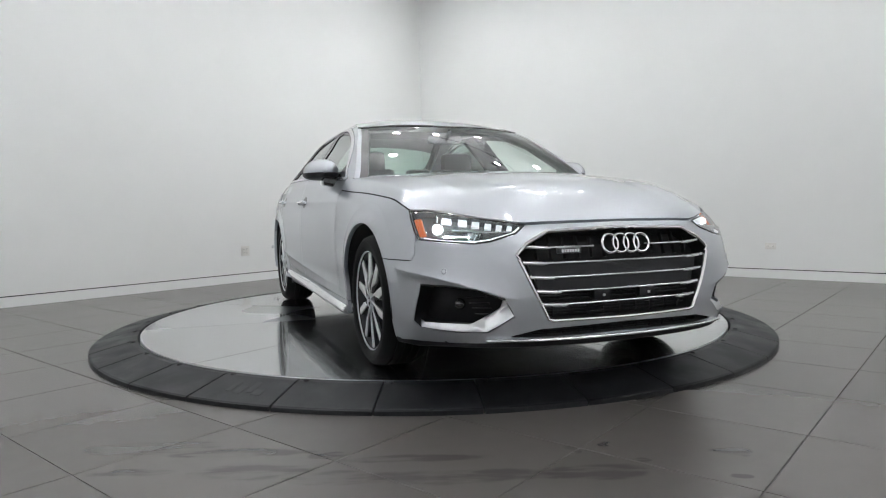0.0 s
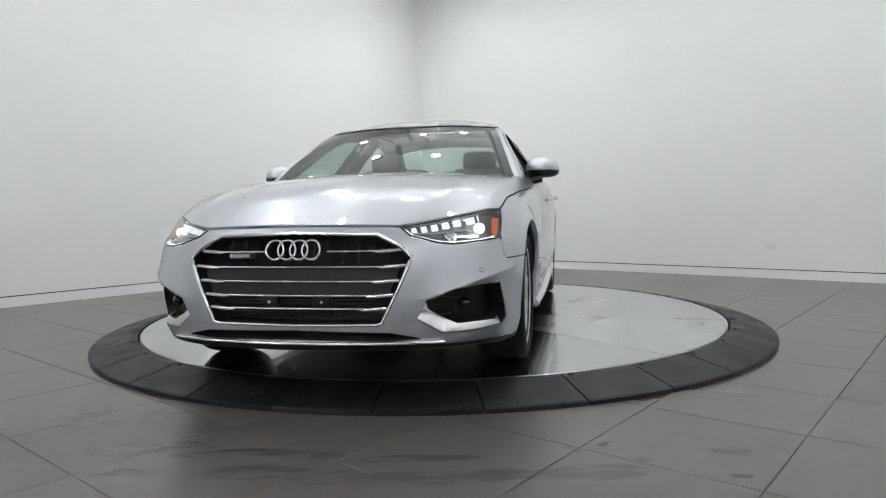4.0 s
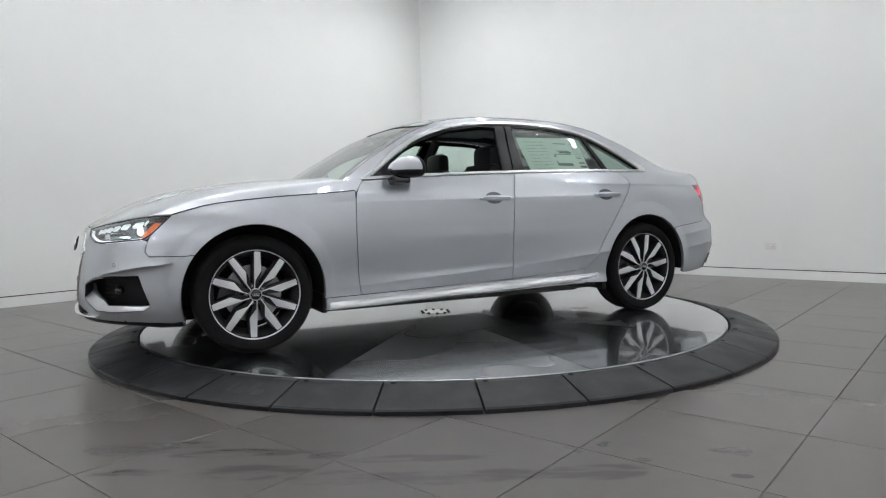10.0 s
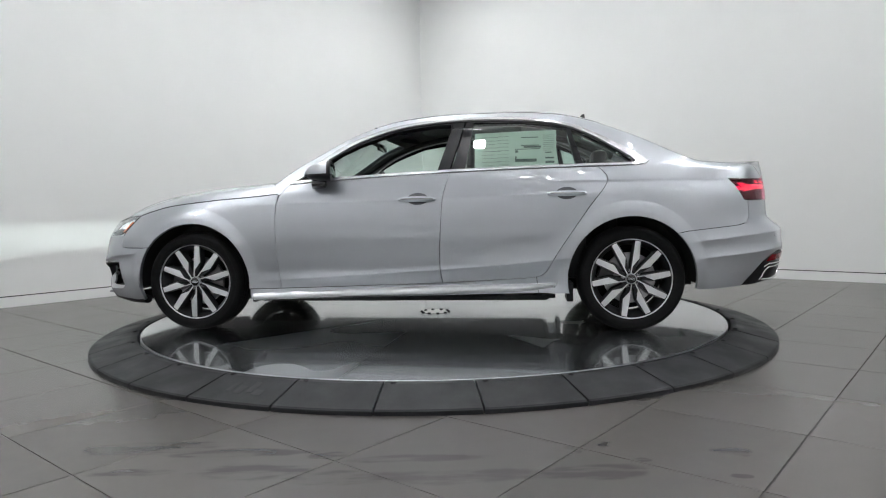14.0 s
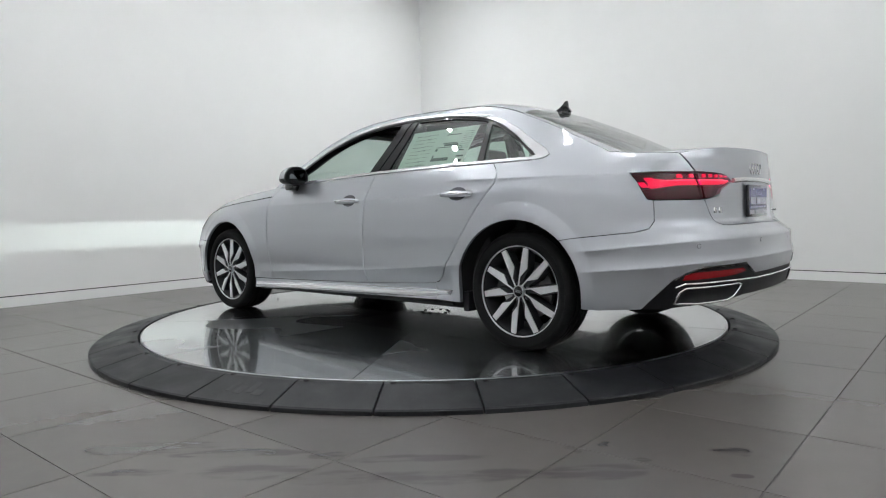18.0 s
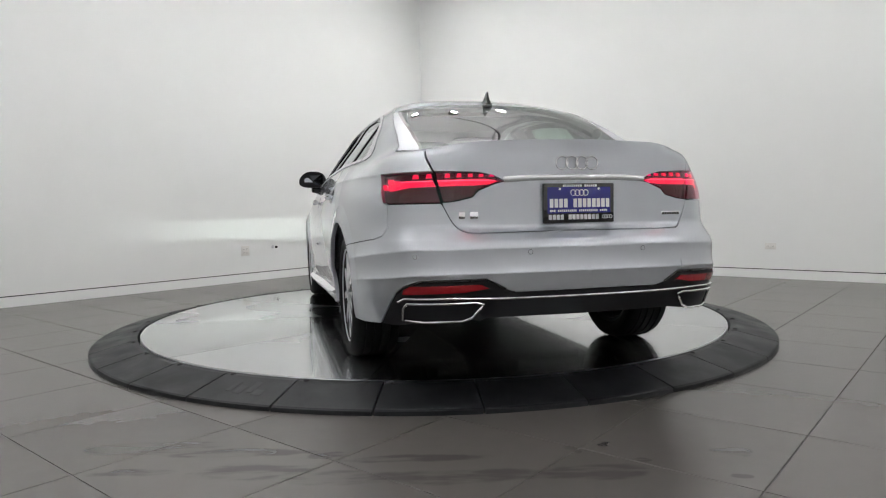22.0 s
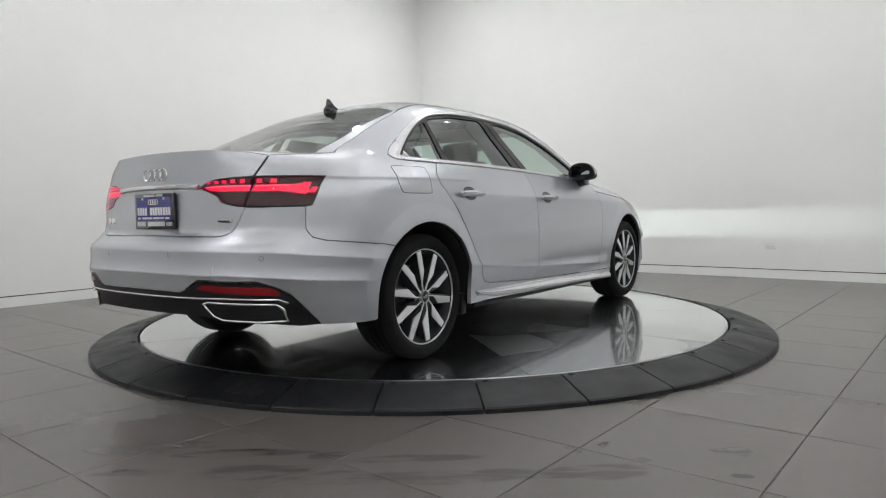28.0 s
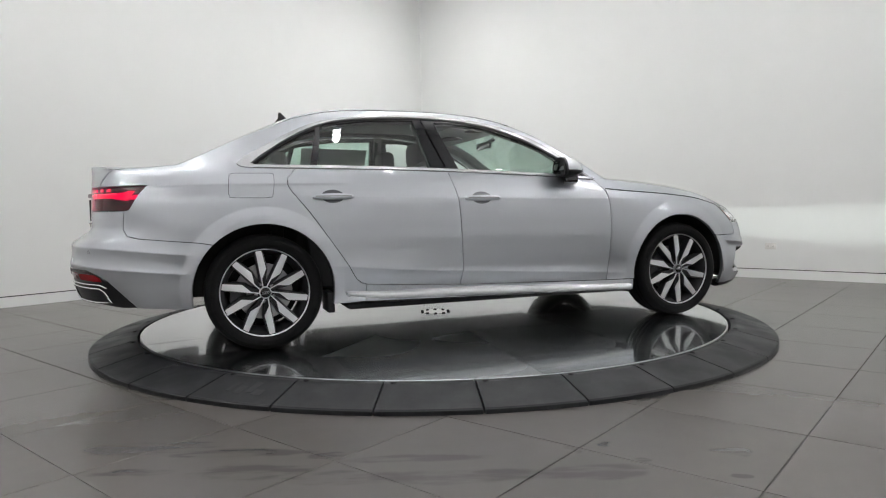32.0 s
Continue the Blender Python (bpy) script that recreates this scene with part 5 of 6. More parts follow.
build_top()


def build_windows():
    tin = TRIM_IN
    f_in = [q for q in tin if q[0] > -0.38]
    r_in = [q for q in tin if q[0] < -0.39]
    gf = sides_of([(0.545, 0.982), (0.555, 1.068), (0.43, 1.155), (0.312, 1.212), (0.064, 1.298), (-0.188, 1.336), (-0.30, 1.334), (-0.215, 1.016)])
    gr = sides_of([(-0.395, 1.024), (-0.441, 1.346), (-0.744, 1.338), (-0.967, 1.306), (-1.033, 1.29), (-1.087, 1.038)])
    gq = sides_of([(-1.135, 1.042), (-1.07, 1.27), (-1.147, 1.241), (-1.318, 1.142), (-1.44, 1.052)])
    ff = sides_of([(0.72, 0.966), (0.40, 0.985), (0.066, 0.999), (-0.295, 1.013), (-0.384, 1.362)] + f_in)
    fr = sides_of([(-0.303, 1.013), (-0.678, 1.023), (-1.218, 1.032), (-1.44, 1.036)] + r_in + [(-0.392, 1.362)])
    shell("window_frame", ff, M_PILLAR, car, holes=[gf], off=-0.006, thick=0.03, label="gloss black door window frame")
    shell("window_frame", fr, M_PILLAR, car, holes=[gr, gq], off=-0.006, thick=0.03)
    shell("side_window", gf, M_PANE, car, off=-0.012, gap=-0.004, thick=0, sides=(-1,), label="closed side window")
    shell("side_window", gr, M_PANE, car, off=-0.012, gap=-0.004, thick=0)
    shell("quarter_window", gq, M_PANE, car, off=-0.012, gap=-0.004, thick=0)
    shell("window_trim", sides_of(TRIM_OUT) + sides_of(TRIM_IN), M_SILVERTRIM, car, off=0.004, gap=0.0005, thick=0.012, grid=0.02, label="bright silver window surround")
    belt = [(0.755, 0.955), (0.436, 0.974), (0.066, 0.991), (-0.299, 1.005), (-0.678, 1.015), (-1.218, 1.023), (-1.45, 1.026)]
    shell("belt_trim", sides_of(belt + [(x, z + 0.017) for x, z in belt[::-1]]), M_SILVERTRIM, car, off=0.005, gap=0.0005, thick=0.012, grid=0.02, label="bright silver belt trim")
    # paper sticker inside the left rear window
    st = sides_of([(-0.448, 1.275), (-0.975, 1.287), (-0.970, 1.046), (-0.455, 1.034)])
    v, tris = tess(dense(st, 0.03), (), 0.04)
    paper = part("window_sticker", skin_mesh("window_sticker", v, tris, W, WN, -0.017, 0.0), M_PAPER, car, "white printed paper sticker in the window")
    def ink(x0, x1, z0, z1, m=M_INK):
        b = sides_of([(x0, z1), (x1, z1), (x1, z0), (x0, z0)])
        part("print_bar", skin_mesh("print_bar", *tess(dense(b, 0.03), (), 0.04), W, WN, -0.0145, 0.0), m, paper)
    for z in (1.235, 1.18):
        ink(-0.75, -0.86, z, z + 0.006)
    ink(-0.765, -0.875, 1.165, 1.178)
    ink(-0.71, -0.73, 1.135, 1.15)
    ink(-0.71, -0.87, 1.155, 1.160)
    ink(-0.71, -0.845, 1.072, 1.092)
    ink(-0.71, -0.72, 1.072, 1.11)
    ink(-0.90, -0.955, 1.06, 1.075)
    ink(-0.90, -0.955, 1.09, 1.10)
    ink(-0.90, -0.94, 1.128, 1.135)
    for k in range(9):
        z = 1.05 + 0.024 * k
        ink(-0.50, -0.58 - 0.02 * ((k * 5) % 3), z, z + 0.0022)
        ink(-0.60, -0.67, z + 0.004, z + 0.006)
        ink(-0.89, -0.96, 1.145 + 0.013 * k, 1.147 + 0.013 * k)


build_windows()


def build_side_trim():
    # sill blades
    up = sides_of([(1.0, 0.250), (0.383, 0.274), (-0.19, 0.294), (-0.743, 0.301), (-0.965, 0.308)])
    lo = sides_of([(-0.925, 0.277), (-0.743, 0.252), (-0.19, 0.236), (0.383, 0.223), (1.0, 0.203)])
    def swell(u, z):
        z1 = float(np.interp(abs(u), [q[0] for q in up], [q[1] for q in up]))
        z0 = float(np.interp(abs(u), [q[0] for q in lo[::-1]], [q[1] for q in lo[::-1]]))
        t = min(max((z - z0) / max(z1 - z0, 0.01), 0.0), 1.0)
        k = (t - 0.4) / (0.6 if t > 0.4 else 0.4)
        return W(u, z) + WN(u, z) * (0.003 + 0.024 * (1 - k * k))
    def swell_n(u, z):
        n = np.cross(swell(u + 0.006, z) - swell(u - 0.006, z), swell(u, z + 0.003) - swell(u, z - 0.003))
        n = n / np.linalg.norm(n)
        return n if n @ WN(u, z) > 0 else -n
    bv, bt = tess(dense(up + lo, 0.02), (), 0.011)
    for sd in (1, -1):
        part("sill_blade", skin_mesh("sill_blade", bv, bt, swell, swell_n, 0.0, 0.03, sd < 0), M_SILVERTRIM, car, "bright silver sill strip")
    shell("sill_flap", sides_of([(0.95, 0.205), (-0.95, 0.222), (-0.95, 0.20), (0.95, 0.185)]), M_BLACK, car, off=-0.02, gap=0.0)
    # door handles, each over a patch coloured dark for the bowl's shade
    for x0, x1, z in ((0.015, -0.218, 0.835), (-0.908, -1.138, 0.852)):
        c = (x0 + x1) / 2
        bowl = [s(c + 0.066 * math.cos(a), z + 0.006 + 0.038 * math.sin(a)) for a in [2 * math.pi * i / 20 for i in range(20)]]
        shell("handle_bowl", bowl, M_HANDLEBOWL, car, off=0.001, gap=0.0, thick=0.004, grid=0.02)
        pts = [(x0 + (x1 - x0) * t, t) for t in np.linspace(0, 1, 17)]
        def bar():
            line = []
            rad = []
            for x, t in pts:
                q = s(x, z)
                line.append(tuple(W(*q) + WN(*q) * (0.014 + 0.014 * math.sin(math.pi * t) ** 0.6)))
                rad.append(0.008 + 0.011 * math.sin(math.pi * t) ** 0.5)
            return tube(line, rad, 10, 0.75)
        hd = both("door_handle", bar, M_PAINT, label="body-coloured pull handle")
        both("handle_edge", lambda: tube([tuple(W(*s(x, z + 0.001)) + WN(*s(x, z)) * (0.026 + 0.014 * math.sin(math.pi * t) ** 0.6)) for x, t in pts[1:-1]], 0.0045, 6), M_SILVERTRIM)
    # mirrors
    prof = [(-0.075, 0.0), (-0.075, 0.9), (-0.06, 1.0), (-0.03, 0.99), (0.01, 0.89), (0.045, 0.69), (0.075, 0.43), (0.092, 0.1)]
    def cap(upper):
        bm = bmesh.new()
        rows = []
        n = 28
        for x, k in prof:
            row = []
            for i in range(n + 1):
                a = math.pi * i / n if upper else -math.pi * i / n
                ca, sa = math.cos(a), math.sin(a)
                y = 0.105 * math.copysign(abs(ca) ** 0.75, ca)
                zz = (0.086 if upper else 0.043) * math.copysign(abs(sa) ** 0.8, sa)
                if y > 0 and upper:
                    zz *= 1 - 0.25 * (y / 0.105) ** 2
                row.append(bm.verts.new((0.535 + x - 0.35 * (y if y > 0 else 0) * 0.6, 0.906 + y * max(k, 0.02), 1.010 + zz * max(k, 0.02))))
            rows.append(row)
        for a, b in zip(rows, rows[1:]):
            for i in range(n):
                bm.faces.new((a[i], a[i + 1], b[i + 1], b[i]))
        return bm
    caps = both("door_mirror", lambda: cap(True), M_PAINT, label="silver door mirror with a black underside")
    lows = both("mirror_underside", lambda: cap(False), M_BLACK)
    def rim():
        bm = bmesh.new()
        rows = []
        for x, k in ((-0.079, 0.90), (-0.083, 0.97), (-0.078, 1.012), (-0.064, 1.012), (-0.060, 0.99)):
            row = []
            for i in range(40):
                a = 2 * math.pi * i / 40
                ca, sa = math.cos(a), math.sin(a)
                y = 0.105 * math.copysign(abs(ca) ** 0.75, ca)
                zz = (0.086 if sa > 0 else 0.043) * math.copysign(abs(sa) ** 0.8, sa)
                if y > 0 and sa > 0:
                    zz *= 1 - 0.25 * (y / 0.105) ** 2
                row.append(bm.verts.new((0.535 + x - 0.21 * max(y, 0), 0.906 + y * k, 1.010 + zz * k)))
            rows.append(row)
        for a, b in zip(rows, rows[1:]):
            for i in range(40):
                bm.faces.new((a[i], a[(i + 1) % 40], b[(i + 1) % 40], b[i]))
        bm.faces.new(rows[0])
        return bm
    both("mirror_frame", rim, M_BLACK, label="black rear frame of a door mirror")
    def foot():
        bm = block(0.485, 0.79, 0.930, 0.585, 0.915, 0.985, bevel=0.014)
        for v in bm.verts:
            if v.co.y < 0.85:
                v.co.z -= 0.022
                v.co.x += 0.03
        return bm
    both("mirror_foot", foot, M_GLOSSBLACK)
    both("mirror_glass", lambda: block(0.448, 0.829, 0.988, 0.4545, 0.969, 1.072, bevel=0.004), M_MIRROR)


M_HANDLEBOWL = mat("shaded_handle_bowl", (0.10, 0.105, 0.115), 0.35, metal=0.8, coat=1.0)
build_side_trim()


def build_inside():
    for nm, pts in (("side_frame", [(0.96, 0.23), (0.94, 0.80), (0.76, 0.88), (-0.3, 0.985), (-1.25, 1.0), (-1.02, 0.60), (-0.95, 0.24)]), ("fender_frame", [(1.80, 0.755), (1.0, 0.86), (1.0, 0.76), (1.2, 0.745), (1.6, 0.735), (1.78, 0.70)]), ("rear_frame", [(-1.25, 0.95), (-1.95, 0.92), (-2.06, 0.76), (-2.05, 0.50), (-1.80, 0.50), (-1.70, 0.66), (-1.4, 0.745), (-1.15, 0.70)])):
        shell(nm, sides_of(pts), M_DARK, car, off=-0.03, thick=0.0, gap=0.0, grid=0.06)
    body = new("cabin")
    body.parent = car
    part("floor_pan", block(-0.92, -0.73, 0.174, 1.00, 0.73, 0.235, bevel=0.025), M_DARK, body)
    part("front_pan", block(1.0, -0.55, 0.168, 2.0, 0.55, 0.235, bevel=0.02), M_DARK, body)
    part("rear_pan", block(-2.15, -0.55, 0.345, -1.0, 0.55, 0.375, bevel=0.01), M_DARK, body)
    part("front_bulkhead", block(0.95, -0.72, 0.235, 1.0, 0.72, 0.90, bevel=0.01), M_DARK, body)
    part("engine_block", block(1.05, -0.5, 0.235, 1.95, 0.5, 0.66, bevel=0.03), M_DARK, body)
    part("rear_bulkhead", block(-1.35, -0.70, 0.235, -1.28, 0.70, 1.0, bevel=0.01), M_DARK, body)
    part("parcel_shelf", block(-1.92, -0.66, 0.985, -1.25, 0.66, 1.005, bevel=0.005), M_INTERIOR, body)
    part("trunk_box", block(-2.22, -0.56, 0.30, -1.36, 0.56, 0.95, bevel=0.02), M_DARK, body)
    def dash():
        bm = block(0.42, -0.70, 0.60, 0.88, 0.70, 0.935, bevel=0.05)
        return bm
    part("dashboard", dash(), M_INTERIOR, body, "black dashboard")
    part("centre_screen", block(0.415, -0.15, 0.93, 0.435, 0.10, 1.03, bevel=0.008), M_GLOSSBLACK, body)
    part("centre_console", block(-0.35, -0.12, 0.235, 0.45, 0.12, 0.55, bevel=0.03), M_INTERIOR, body)
    wheel = [Vector((0.30 - 0.35 * 0.18 * math.sin(a), 0.37 + 0.18 * math.cos(a), 0.86 + 0.18 * math.sin(a))) for a in [2 * math.pi * i / 36 for i in range(36)]]
    sw = part("steering_wheel", tube(wheel, 0.016, 8, 1.0, True, up=(1, 0, 0.2)), M_INTERIOR, body, "black steering wheel")
    part("wheel_hub", block(0.29, 0.25, 0.82, 0.36, 0.49, 0.90, bevel=0.02), M_INTERIOR, sw)
    for sd in (1, -1):
        door = part("door_lining", block(-1.15, 0.74 * sd - 0.03, 0.32, 0.75, 0.74 * sd + 0.03, 0.985, bevel=0.02), M_INTERIOR, body)
        part("pillar_lining", tube([(-0.33, 0.745 * sd, 0.98), (-0.37, 0.625 * sd, 1.18), (-0.39, 0.49 * sd, 1.34)], 0.05, 8, 0.6), M_INTERIOR, body)
        part("rail_lining", tube([(p[0], sd * (p[1] - 0.05), p[2] - 0.035) for p in [tuple(W(*s(x, z))) for x, z in RAIL if -1.5 < x < 0.80]], 0.032, 8), M_LINERDARK, body)
    def seat(x, y, w, lean):
        st = new("car_seat")
        st.parent = body
        part("seat_cushion", block(x - 0.25, y - w, 0.36, x + 0.28, y + w, 0.56, bevel=0.06), M_INTERIOR, st)
        bm = block(-0.07, -w, 0.0, 0.07, w, 0.62, bevel=0.06)
        for v in bm.verts:
            if v.co.z > 0.45:
                v.co.y *= 0.82
        bmesh.ops.rotate(bm, verts=bm.verts, cent=(0, 0, 0), matrix=Matrix.Rotation(radians(-lean), 3, "Y"))
        bmesh.ops.translate(bm, verts=bm.verts, vec=(x - 0.28, y, 0.50))
        part("seat_back", bm, M_INTERIOR, st)
        return st
    def headrest(st, x, y, z, w=0.13):
        part("headrest", block(x - 0.055, y - w, z, x + 0.055, y + w, z + 0.17, bevel=0.045), M_INTERIOR, st)
        for d in (-0.05, 0.05):
            part("headrest_post", tube([(x, y + d, z - 0.08), (x, y + d, z + 0.03)], 0.006, 6), M_SATIN, st)
    for y in (0.37, -0.37):
        st = seat(0.12, y, 0.25, 18)
        headrest(st, -0.37 if y > 0 else -0.34, y, 1.055)
    rear = seat(-0.85, 0.0, 0.62, 20)
    for y in (0.37, 0.0, -0.37):
        headrest(rear, -1.27, y, 0.985 if y else 0.96, 0.12)
    mir = part("inside_mirror", block(0.30, -0.13, 1.225, 0.325, 0.12, 1.28, bevel=0.01), M_GLOSSBLACK, body, "inside rear-view mirror")
    part("mirror_stem", tube([(0.32, 0.0, 1.26), (0.40, 0.0, 1.305)], 0.016, 8), M_BLACK, mir)
    for sd in (1, -1):
        part("sun_visor", block(0.08, 0.34 * sd - 0.15, 1.325, 0.24, 0.34 * sd + 0.15, 1.338, bevel=0.005), M_LINERDARK, body)
    part("sunroof_shade", block(-0.75, -0.40, 1.372, 0.02, 0.40, 1.380, bevel=0.004), M_INTERIOR, body)
    # wheel houses
    for xw in (WHEEL_X, -WHEEL_X):
        for sd in (1, -1):
            bm = bmesh.new()
            rows = []
            for i in range(25):
                a = radians(-5 + 190 * i / 24)
                x, z = xw + 0.392 * math.cos(a), WHEEL_Z + 0.392 * math.sin(a)
                rows.append([bm.verts.new((x, sd * yy, max(z, 0.2))) for yy in (0.885, 0.80, 0.60)])
            for p, q in zip(rows, rows[1:]):
                for k in range(2):
                    bm.faces.new((p[k], p[k + 1], q[k + 1], q[k]))
            bm.faces.new([w[2] for w in rows])
            part("wheel_house", bm, M_DARK, body, "black wheel arch liner")
    for sd in (1, -1):
        part("mud_flap", block(1.0, sd * 0.72 - 0.12, 0.185, 1.03, sd * 0.72 + 0.12, 0.30, bevel=0.005), M_BLACK, body)
        part("mud_flap", block(-1.06, sd * 0.76 - 0.10, 0.185, -1.02, sd * 0.76 + 0.10, 0.30, bevel=0.005), M_BLACK, body)
        part("axle_arm", tube([(1.41, sd * 0.66, 0.30), (1.38, sd * 0.3, 0.24)], 0.03, 8), M_DARK, body)
        part("axle_arm", tube([(-1.41, sd * 0.66, 0.28), (-1.35, sd * 0.2, 0.24)], 0.035, 8), M_DARK, body)
        part("silencer", block(-2.15, sd * 0.42 - 0.18, 0.32, -1.85, sd * 0.42 + 0.18, 0.42, bevel=0.04), M_DISC, body)
    part("exhaust_tube", tube([(1.0, 0.05, 0.20), (-1.0, 0.05, 0.20), (-1.9, 0.3, 0.26)], 0.035, 10), M_DARK, body)


build_inside()
def spoke(mirror):
    """A blade spoke along +z, bright face outwards; the dark flank behind it."""
    m = -1 if mirror else 1
    face = [(0.034, -0.010), (0.034, -0.004), (0.078, -0.003), (0.130, 0.031), (0.241, 0.024), (0.241, -0.008), (0.078, -0.0095)]
    bm = bmesh.new()
    top = [bm.verts.new((m * w, 0.098 - 0.0 * z_ + (0.008 if z_ < 0.12 else 0.0) - 0.02 * max(0, z_ - 0.2), z_)) for z_, w in face]
    bm.faces.new(top)
    ext = bmesh.ops.extrude_face_region(bm, geom=list(bm.faces))
    for v in ext["geom"]:
        if isinstance(v, bmesh.types.BMVert):
            v.co.y -= 0.006
    return bm


def flank(mirror):
    m = -1 if mirror else 1
    bm = bmesh.new()
    a = [(0.05, -0.013, 0.012), (0.085, -0.013, 0.022), (0.128, -0.012, 0.036), (0.234, -0.012, 0.029)]
    rows = []
    for z_, w0, w1 in a:
        y = 0.093 + (0.008 if z_ < 0.12 else 0.0)
        rows.append([bm.verts.new((m * w0, y - 0.006, z_)), bm.verts.new((m * w1, y - 0.006, z_)), bm.verts.new((m * (w1 + 0.006), y - 0.05, z_)), bm.verts.new((m * (w0 - 0.006), y - 0.05, z_))])
    for p, q in zip(rows, rows[1:]):
        for k in range(4):
            j = (k + 1) % 4
            bm.faces.new((p[k], p[j], q[j], q[k]))
    bm.faces.new(rows[0])
    bm.faces.new(rows[-1][::-1])
    return bm


def build_wheels():
    w = new("wheel")
    w.parent = car
    tagged(w, "ten-spoke alloy wheel with a black tyre")
    groove = []
    for y in (-0.06, -0.02, 0.02, 0.06):
        groove += [(0.3255, y - 0.006), (0.318, y - 0.005), (0.318, y + 0.005), (0.3255, y + 0.006)]
    prof = [(0.236, -0.098), (0.250, -0.112), (0.272, -0.1205), (0.298, -0.1185), (0.314, -0.105), (0.3225, -0.085)] + groove + [(0.3225, 0.085), (0.314, 0.105), (0.298, 0.1185), (0.292, 0.1195), (0.291, 0.1185), (0.272, 0.1205), (0.262, 0.118), (0.260, 0.1165), (0.250, 0.112), (0.236, 0.098)]
    part("tyre", lathe(prof, 72, "y"), M_TYRE, w, "black rubber tyre")
    part("rim", lathe([(0.236, -0.10), (0.215, -0.09), (0.205, 0.0), (0.215, 0.06), (0.230, 0.085), (0.234, 0.096), (0.2405, 0.101)], 72, "y"), M_DARKRIM, w, "graphite wheel barrel")
    part("rim_edge", lathe([(0.2395, 0.098), (0.2405, 0.106), (0.2465, 0.1085), (0.249, 0.104), (0.247, 0.095), (0.2395, 0.094)], 72, "y", True), M_SATIN, w, "bright machined wheel edge")
    for k in range(10):
        a = radians(36 * k)
        for nm, fn, m_ in (("spoke", spoke, M_SPOKE), ("spoke_flank", flank, M_DARKRIM)):
            bm = fn(True)
            bmesh.ops.rotate(bm, verts=bm.verts, cent=(0, 0, 0), matrix=Matrix.Rotation(a, 3, "Y"))
            part(nm, bm, m_, w, smooth=False)
    part("hub", lathe([(0.0005, 0.085), (0.06, 0.085), (0.068, 0.075), (0.072, 0.03), (0.0005, 0.03)], 32, "y"), M_DARKRIM, w)
    cap = part("hub_cap", lathe([(0.0005, 0.110), (0.026, 0.109), (0.030, 0.106), (0.030, 0.08)], 32, "y"), M_GLOSSBLACK, w, "black hub cap with a bright ring")
    part("cap_ring", lathe([(0.028, 0.106), (0.029, 0.111), (0.033, 0.110), (0.034, 0.09), (0.028, 0.09)], 32, "y", True), M_SATIN, cap)
    for k in range(4):
        c0 = Vector(((k - 1.5) * 0.0088, 0.1105, 0))
        part("cap_ringlet", tube([c0 + Vector((0.0058 * math.cos(t), 0, 0.0058 * math.sin(t))) for t in [2 * math.pi * i / 14 for i in range(14)]], 0.0010, 4, 1.0, True, up=(0, 1, 0.1)), M_SATIN, cap)
    for k in range(5):
        a = radians(72 * k + 20)
        bm = lathe([(0.0005, 0.088), (0.009, 0.088), (0.010, 0.084), (0.010, 0.07)], 12, "y")
        bmesh.ops.translate(bm, verts=bm.verts, vec=(0.052 * math.sin(a), 0, 0.052 * math.cos(a)))
        part("wheel_bolt", bm, M_DISC, w)
    part("brake_disc", lathe([(0.08, 0.022), (0.158, 0.022), (0.158, -0.006), (0.08, -0.006)], 48, "y", True), M_DISC, w, "bare metal brake disc")
    part("brake_hat", lathe([(0.0005, 0.035), (0.08, 0.035), (0.085, 0.01), (0.085, -0.02)], 32, "y"), M_DISC, w)
    bm = block(-0.045, -0.035, 0.095, 0.075, 0.04, 0.185, bevel=0.012)
    bmesh.ops.rotate(bm, verts=bm.verts, cent=(0, 0, 0), matrix=Matrix.Rotation(radians(75), 3, "Y"))
    part("brake_caliper", bm, M_GREYPLASTIC, w, "dark brake caliper")
    part("back_plate", lathe([(0.0005, -0.05), (0.2, -0.05), (0.2, -0.056), (0.0005, -0.056)], 32, "y"), M_DARK, w)
    pl = [(WHEEL_X, 0.768, 0, -2), (-WHEEL_X, 0.764, 0, -8.5), (WHEEL_X, -0.768, 180, 5.4), (-WHEEL_X, -0.764, 180, 9.6)]
    for i, (x, y, a, spin) in enumerate(pl):
        m = pose(x, y, WHEEL_Z, 0, 0, a) @ pose(0, 0, 0, 0, spin, 0)
        if i:
            copy_thing(w, m)
        else:
            m0 = m
    w.matrix_basis = m0


M_SPOKE = mat("machined_spoke_face", (0.74, 0.75, 0.76), 0.36, metal=0.45, coat=0.6)
build_wheels()
# ---- the turntable ----
M_HUB = mat("pale_hub_metal", (0.88, 0.86, 0.82), 0.05, metal=1.0, noise_scale=40, noise_amt=0.1)


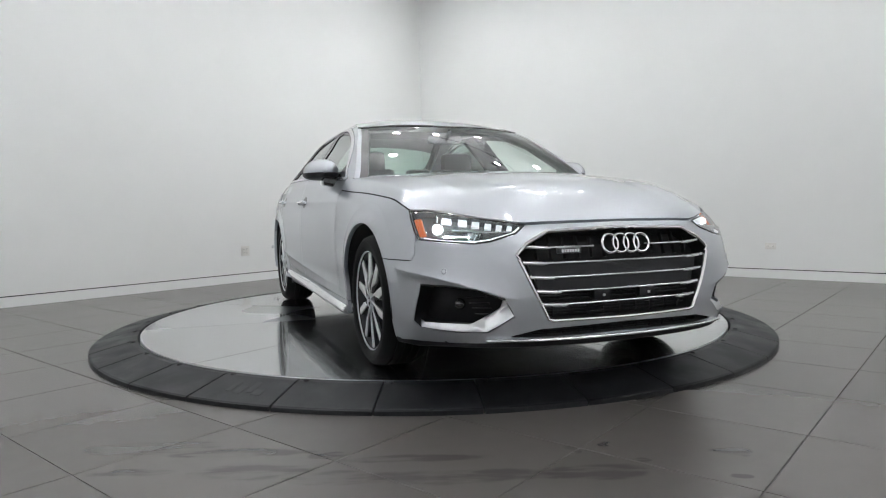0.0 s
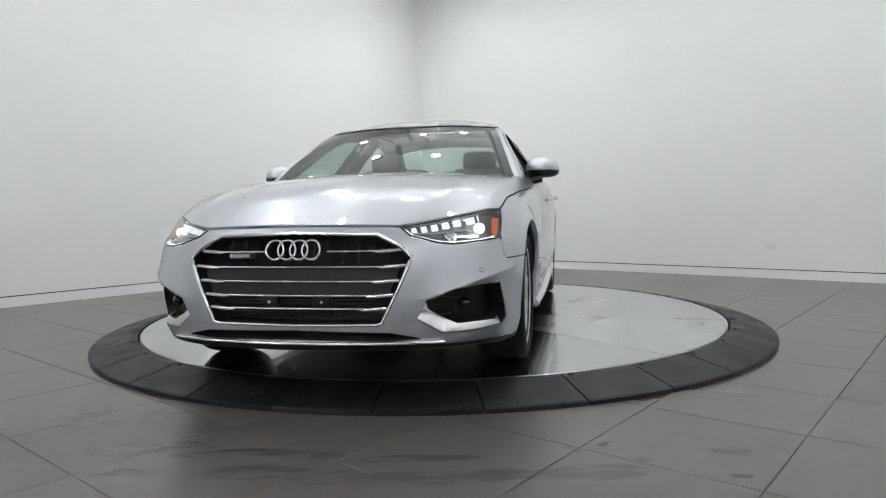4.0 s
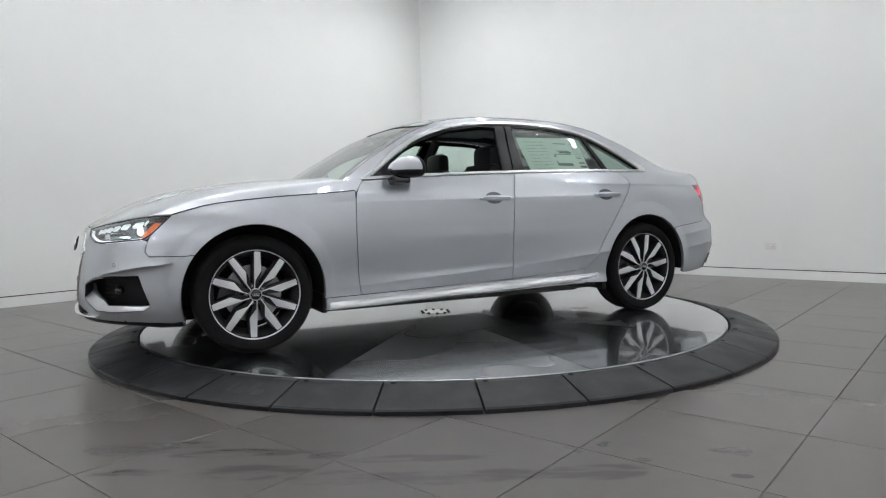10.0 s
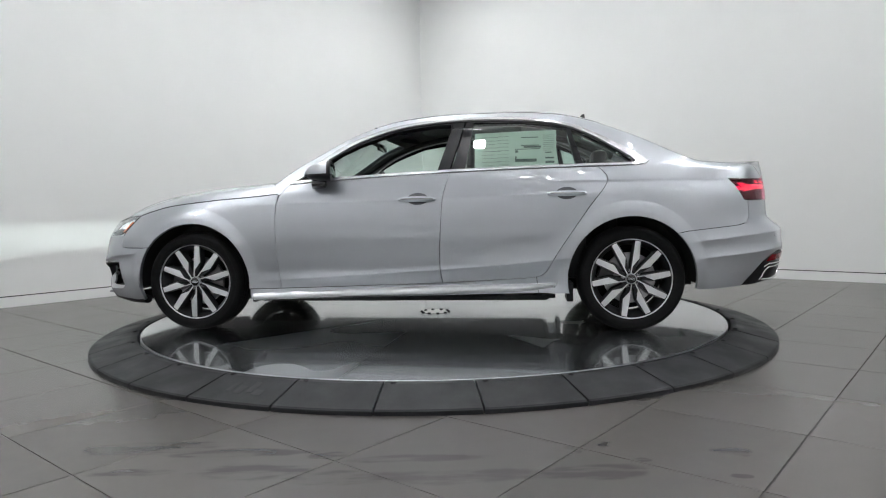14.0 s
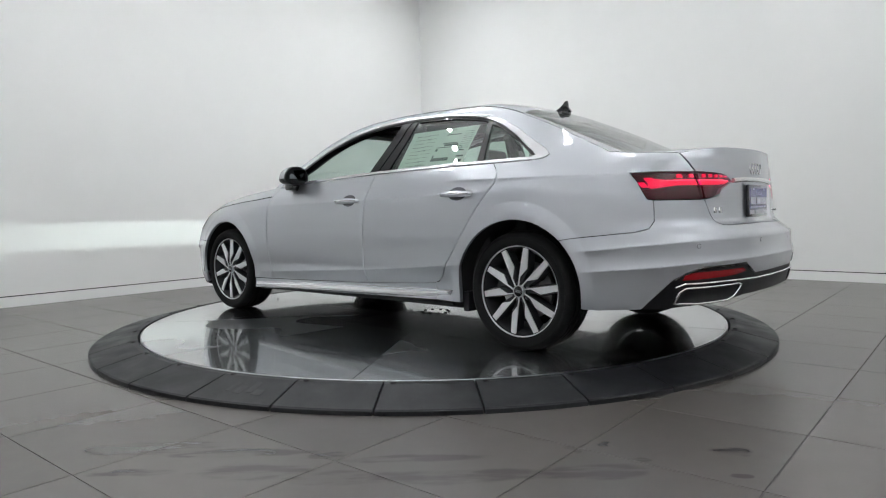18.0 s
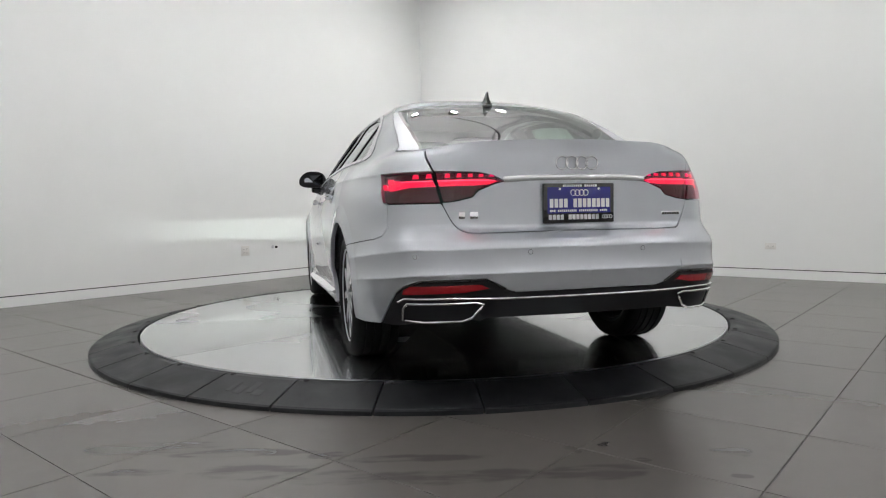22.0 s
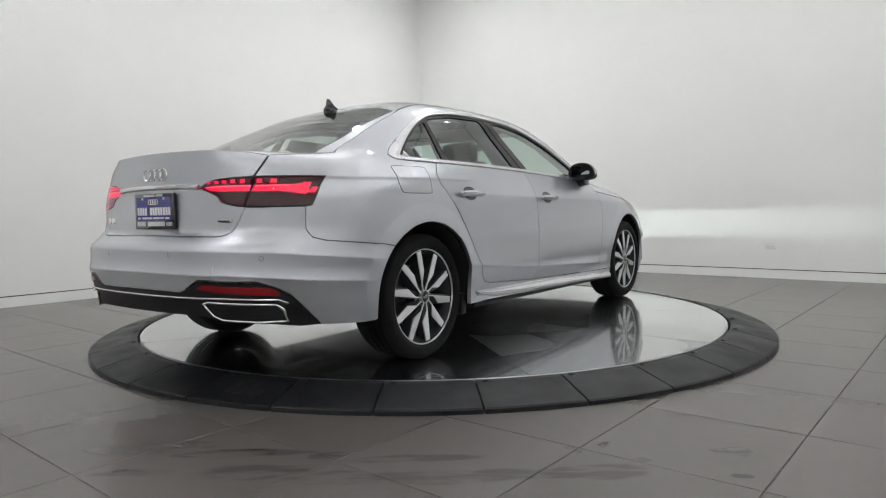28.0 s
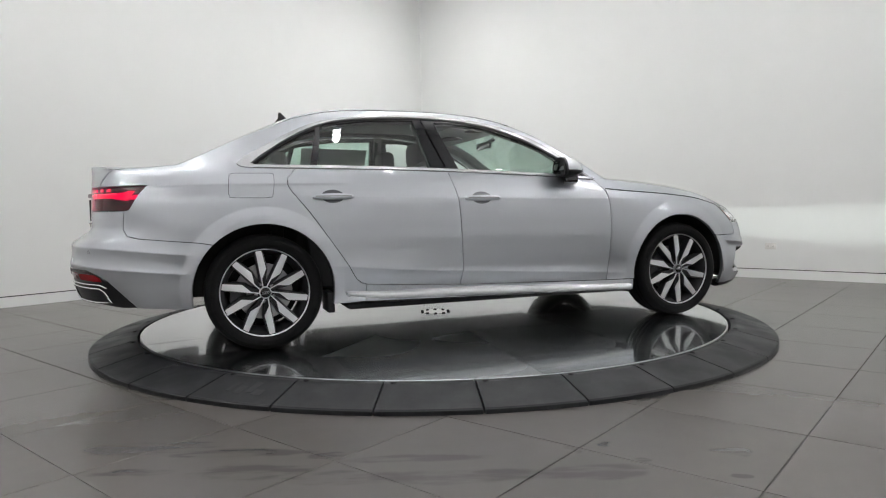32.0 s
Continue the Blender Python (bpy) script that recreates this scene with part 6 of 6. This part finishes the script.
def build_turntable():
    t = thing("turntable", "round brushed steel turntable plate that turns with the car", "turntable")
    n = 10
    bm = bmesh.new()
    k = 12
    a0, a1 = 0.0013, 2 * math.pi / n - 0.0013
    top = [bm.verts.new((rr * math.cos(a0 + (a1 - a0) * j / k), rr * math.sin(a0 + (a1 - a0) * j / k), 0)) for rr, js in ((0.108, range(k, -1, -1)), (2.04, range(k + 1))) for j in js]
    fc = bm.faces.new(top)
    ex = bmesh.ops.extrude_face_region(bm, geom=[fc])
    for v in ex["geom"]:
        if isinstance(v, bmesh.types.BMVert):
            v.co.z -= 0.03
    first = part("steel_plate", bm, M_STEEL, t, smooth=False)
    for i in range(n):
        ob = first if i == 0 else new("steel_plate", first.data)
        ob.parent = t
        ob.rotation_euler = (0, 0, radians(12.8 + 360 / n * i))
    part("rim_band", lathe([(2.041, -0.001), (2.048, -0.003), (2.048, -0.06), (2.041, -0.06)], 128, closed=True), M_SATIN, t)
    ring = thing("ramp_ring", "black rubber ramp ring round the turntable, in segments", "ramp")
    for i in range(32):
        bm = bmesh.new()
        a0, a1 = radians(11.25 * i - 96.5) + 0.0020, radians(11.25 * (i + 1) - 96.5) - 0.0020
        rows = []
        prof = [(2.062, -0.07), (2.062, 0.0), (2.10, 0.0), (2.325, -0.05), (2.335, -0.056), (2.337, -0.074)]
        for j in range(9):
            a = a0 + (a1 - a0) * j / 8
            rows.append([bm.verts.new((q * math.cos(a), q * math.sin(a), z)) for q, z in prof])
        for x, y in zip(rows, rows[1:]):
            for j in range(len(prof) - 1):
                bm.faces.new((x[j], x[j + 1], y[j + 1], y[j]))
        bm.faces.new(rows[0])
        bm.faces.new(rows[-1])
        part("ramp_segment", bm, M_RUBBER, ring, smooth=False)
    # worn remains of a marking on one segment
    slope = math.atan2(-0.05, 0.225)
    for k, (da, dr, w, h) in enumerate(((-2.6, 0.03, 0.030, 0.09), (-1.2, 0.05, 0.040, 0.07), (0.2, 0.02, 0.035, 0.10), (1.4, 0.06, 0.050, 0.05))):
        a, q = radians(-112.4 + da), 2.17 + dr
        mark = part("worn_mark", block(-h / 2, -w / 2, 0.0, h / 2, w / 2, 0.0015), M_WORN, ring, "pale worn patch", smooth=False)
        mark.matrix_basis = pose(q * math.cos(a), q * math.sin(a), -0.05 * (q - 2.10) / 0.225 - 0.0003, 0, 0, math.degrees(a)) @ pose(0, 0, 0, 0, -math.degrees(slope), 0)
    # dark bolts at the inner end of each joint
    for i in range(32):
        a = radians(11.25 * i - 96.5 + 1.2)
        bm = lathe([(0.0005, 0.006), (0.010, 0.005), (0.014, 0.0), (0.014, -0.004)], 12)
        bmesh.ops.translate(bm, verts=bm.verts, vec=(2.092 * math.cos(a), 2.092 * math.sin(a), 0.0))
        part("bolt", bm, M_DARK, ring)
    hub = part("hub_cap", lathe([(0.0005, 0.0014), (0.1154, 0.0014), (0.1158, 0.0010), (0.1160, 0.0004), (0.0005, 0.0004)], 40), M_HUB, t, "pale round hub cap in the middle of the turntable")
    for k in range(10):
        a = 2 * math.pi * k / 10
        bm = lathe([(0.0005, 0.007), (0.010, 0.0065), (0.0125, 0.002)], 12)
        bmesh.ops.translate(bm, verts=bm.verts, vec=(0.103 * math.cos(a), 0.103 * math.sin(a), 0.0))
        part("hub_bolt", bm, M_DARK, hub, "dark bolt head")
    return t


turntable = build_turntable()


def build_tiles():
    """Square tiles laid along the walls, all round the turntable."""
    fl = bpy.data.objects["floor"]
    g = 0.0022
    me = None
    for i in range(-20, 22):
        for j in range(-20, 22):
            x, y = (i - 0.415) * 0.6, (j + 0.061) * 0.6
            x0, x1, y0, y1 = max(x + g, LEFT_K), min(x + 0.6 - g, DEEP_X), max(y + g, DEEP_Y), min(y + 0.6 - g, RIGHT_K)
            if x1 - x0 < 0.02 or y1 - y0 < 0.02:
                continue
            if max(math.hypot(px, py) for px in (x0, x1) for py in (y0, y1)) < 2.0:
                continue
            full = x1 - x0 > 0.59 and y1 - y0 > 0.59
            if full and me:
                ob = new("tile", me)
                ob.parent = fl
            else:
                bm = block(-(x1 - x0) / 2, -(y1 - y0) / 2, -0.01, (x1 - x0) / 2, (y1 - y0) / 2, 0, bevel=0.0015)
                ob = part("tile", bm, M_TILE, fl, smooth=False)
                if full:
                    me = ob.data
            ob.location = ((x0 + x1) / 2, (y0 + y1) / 2, FLOOR_Z)


build_tiles()
# the car stands a little off the turntable's middle
for child in car.children:
    child.location = child.location + Vector((CX, CY, 0))
def motions():
    """The car and the steel plate turn together, clockwise from above."""
    rows = [(t, pose(0, 0, 0, 0, 0, -68.788 - 8.4978 * t)) for t in range(33)]
    walk(car, rows)
    walk(turntable, rows)


motions()
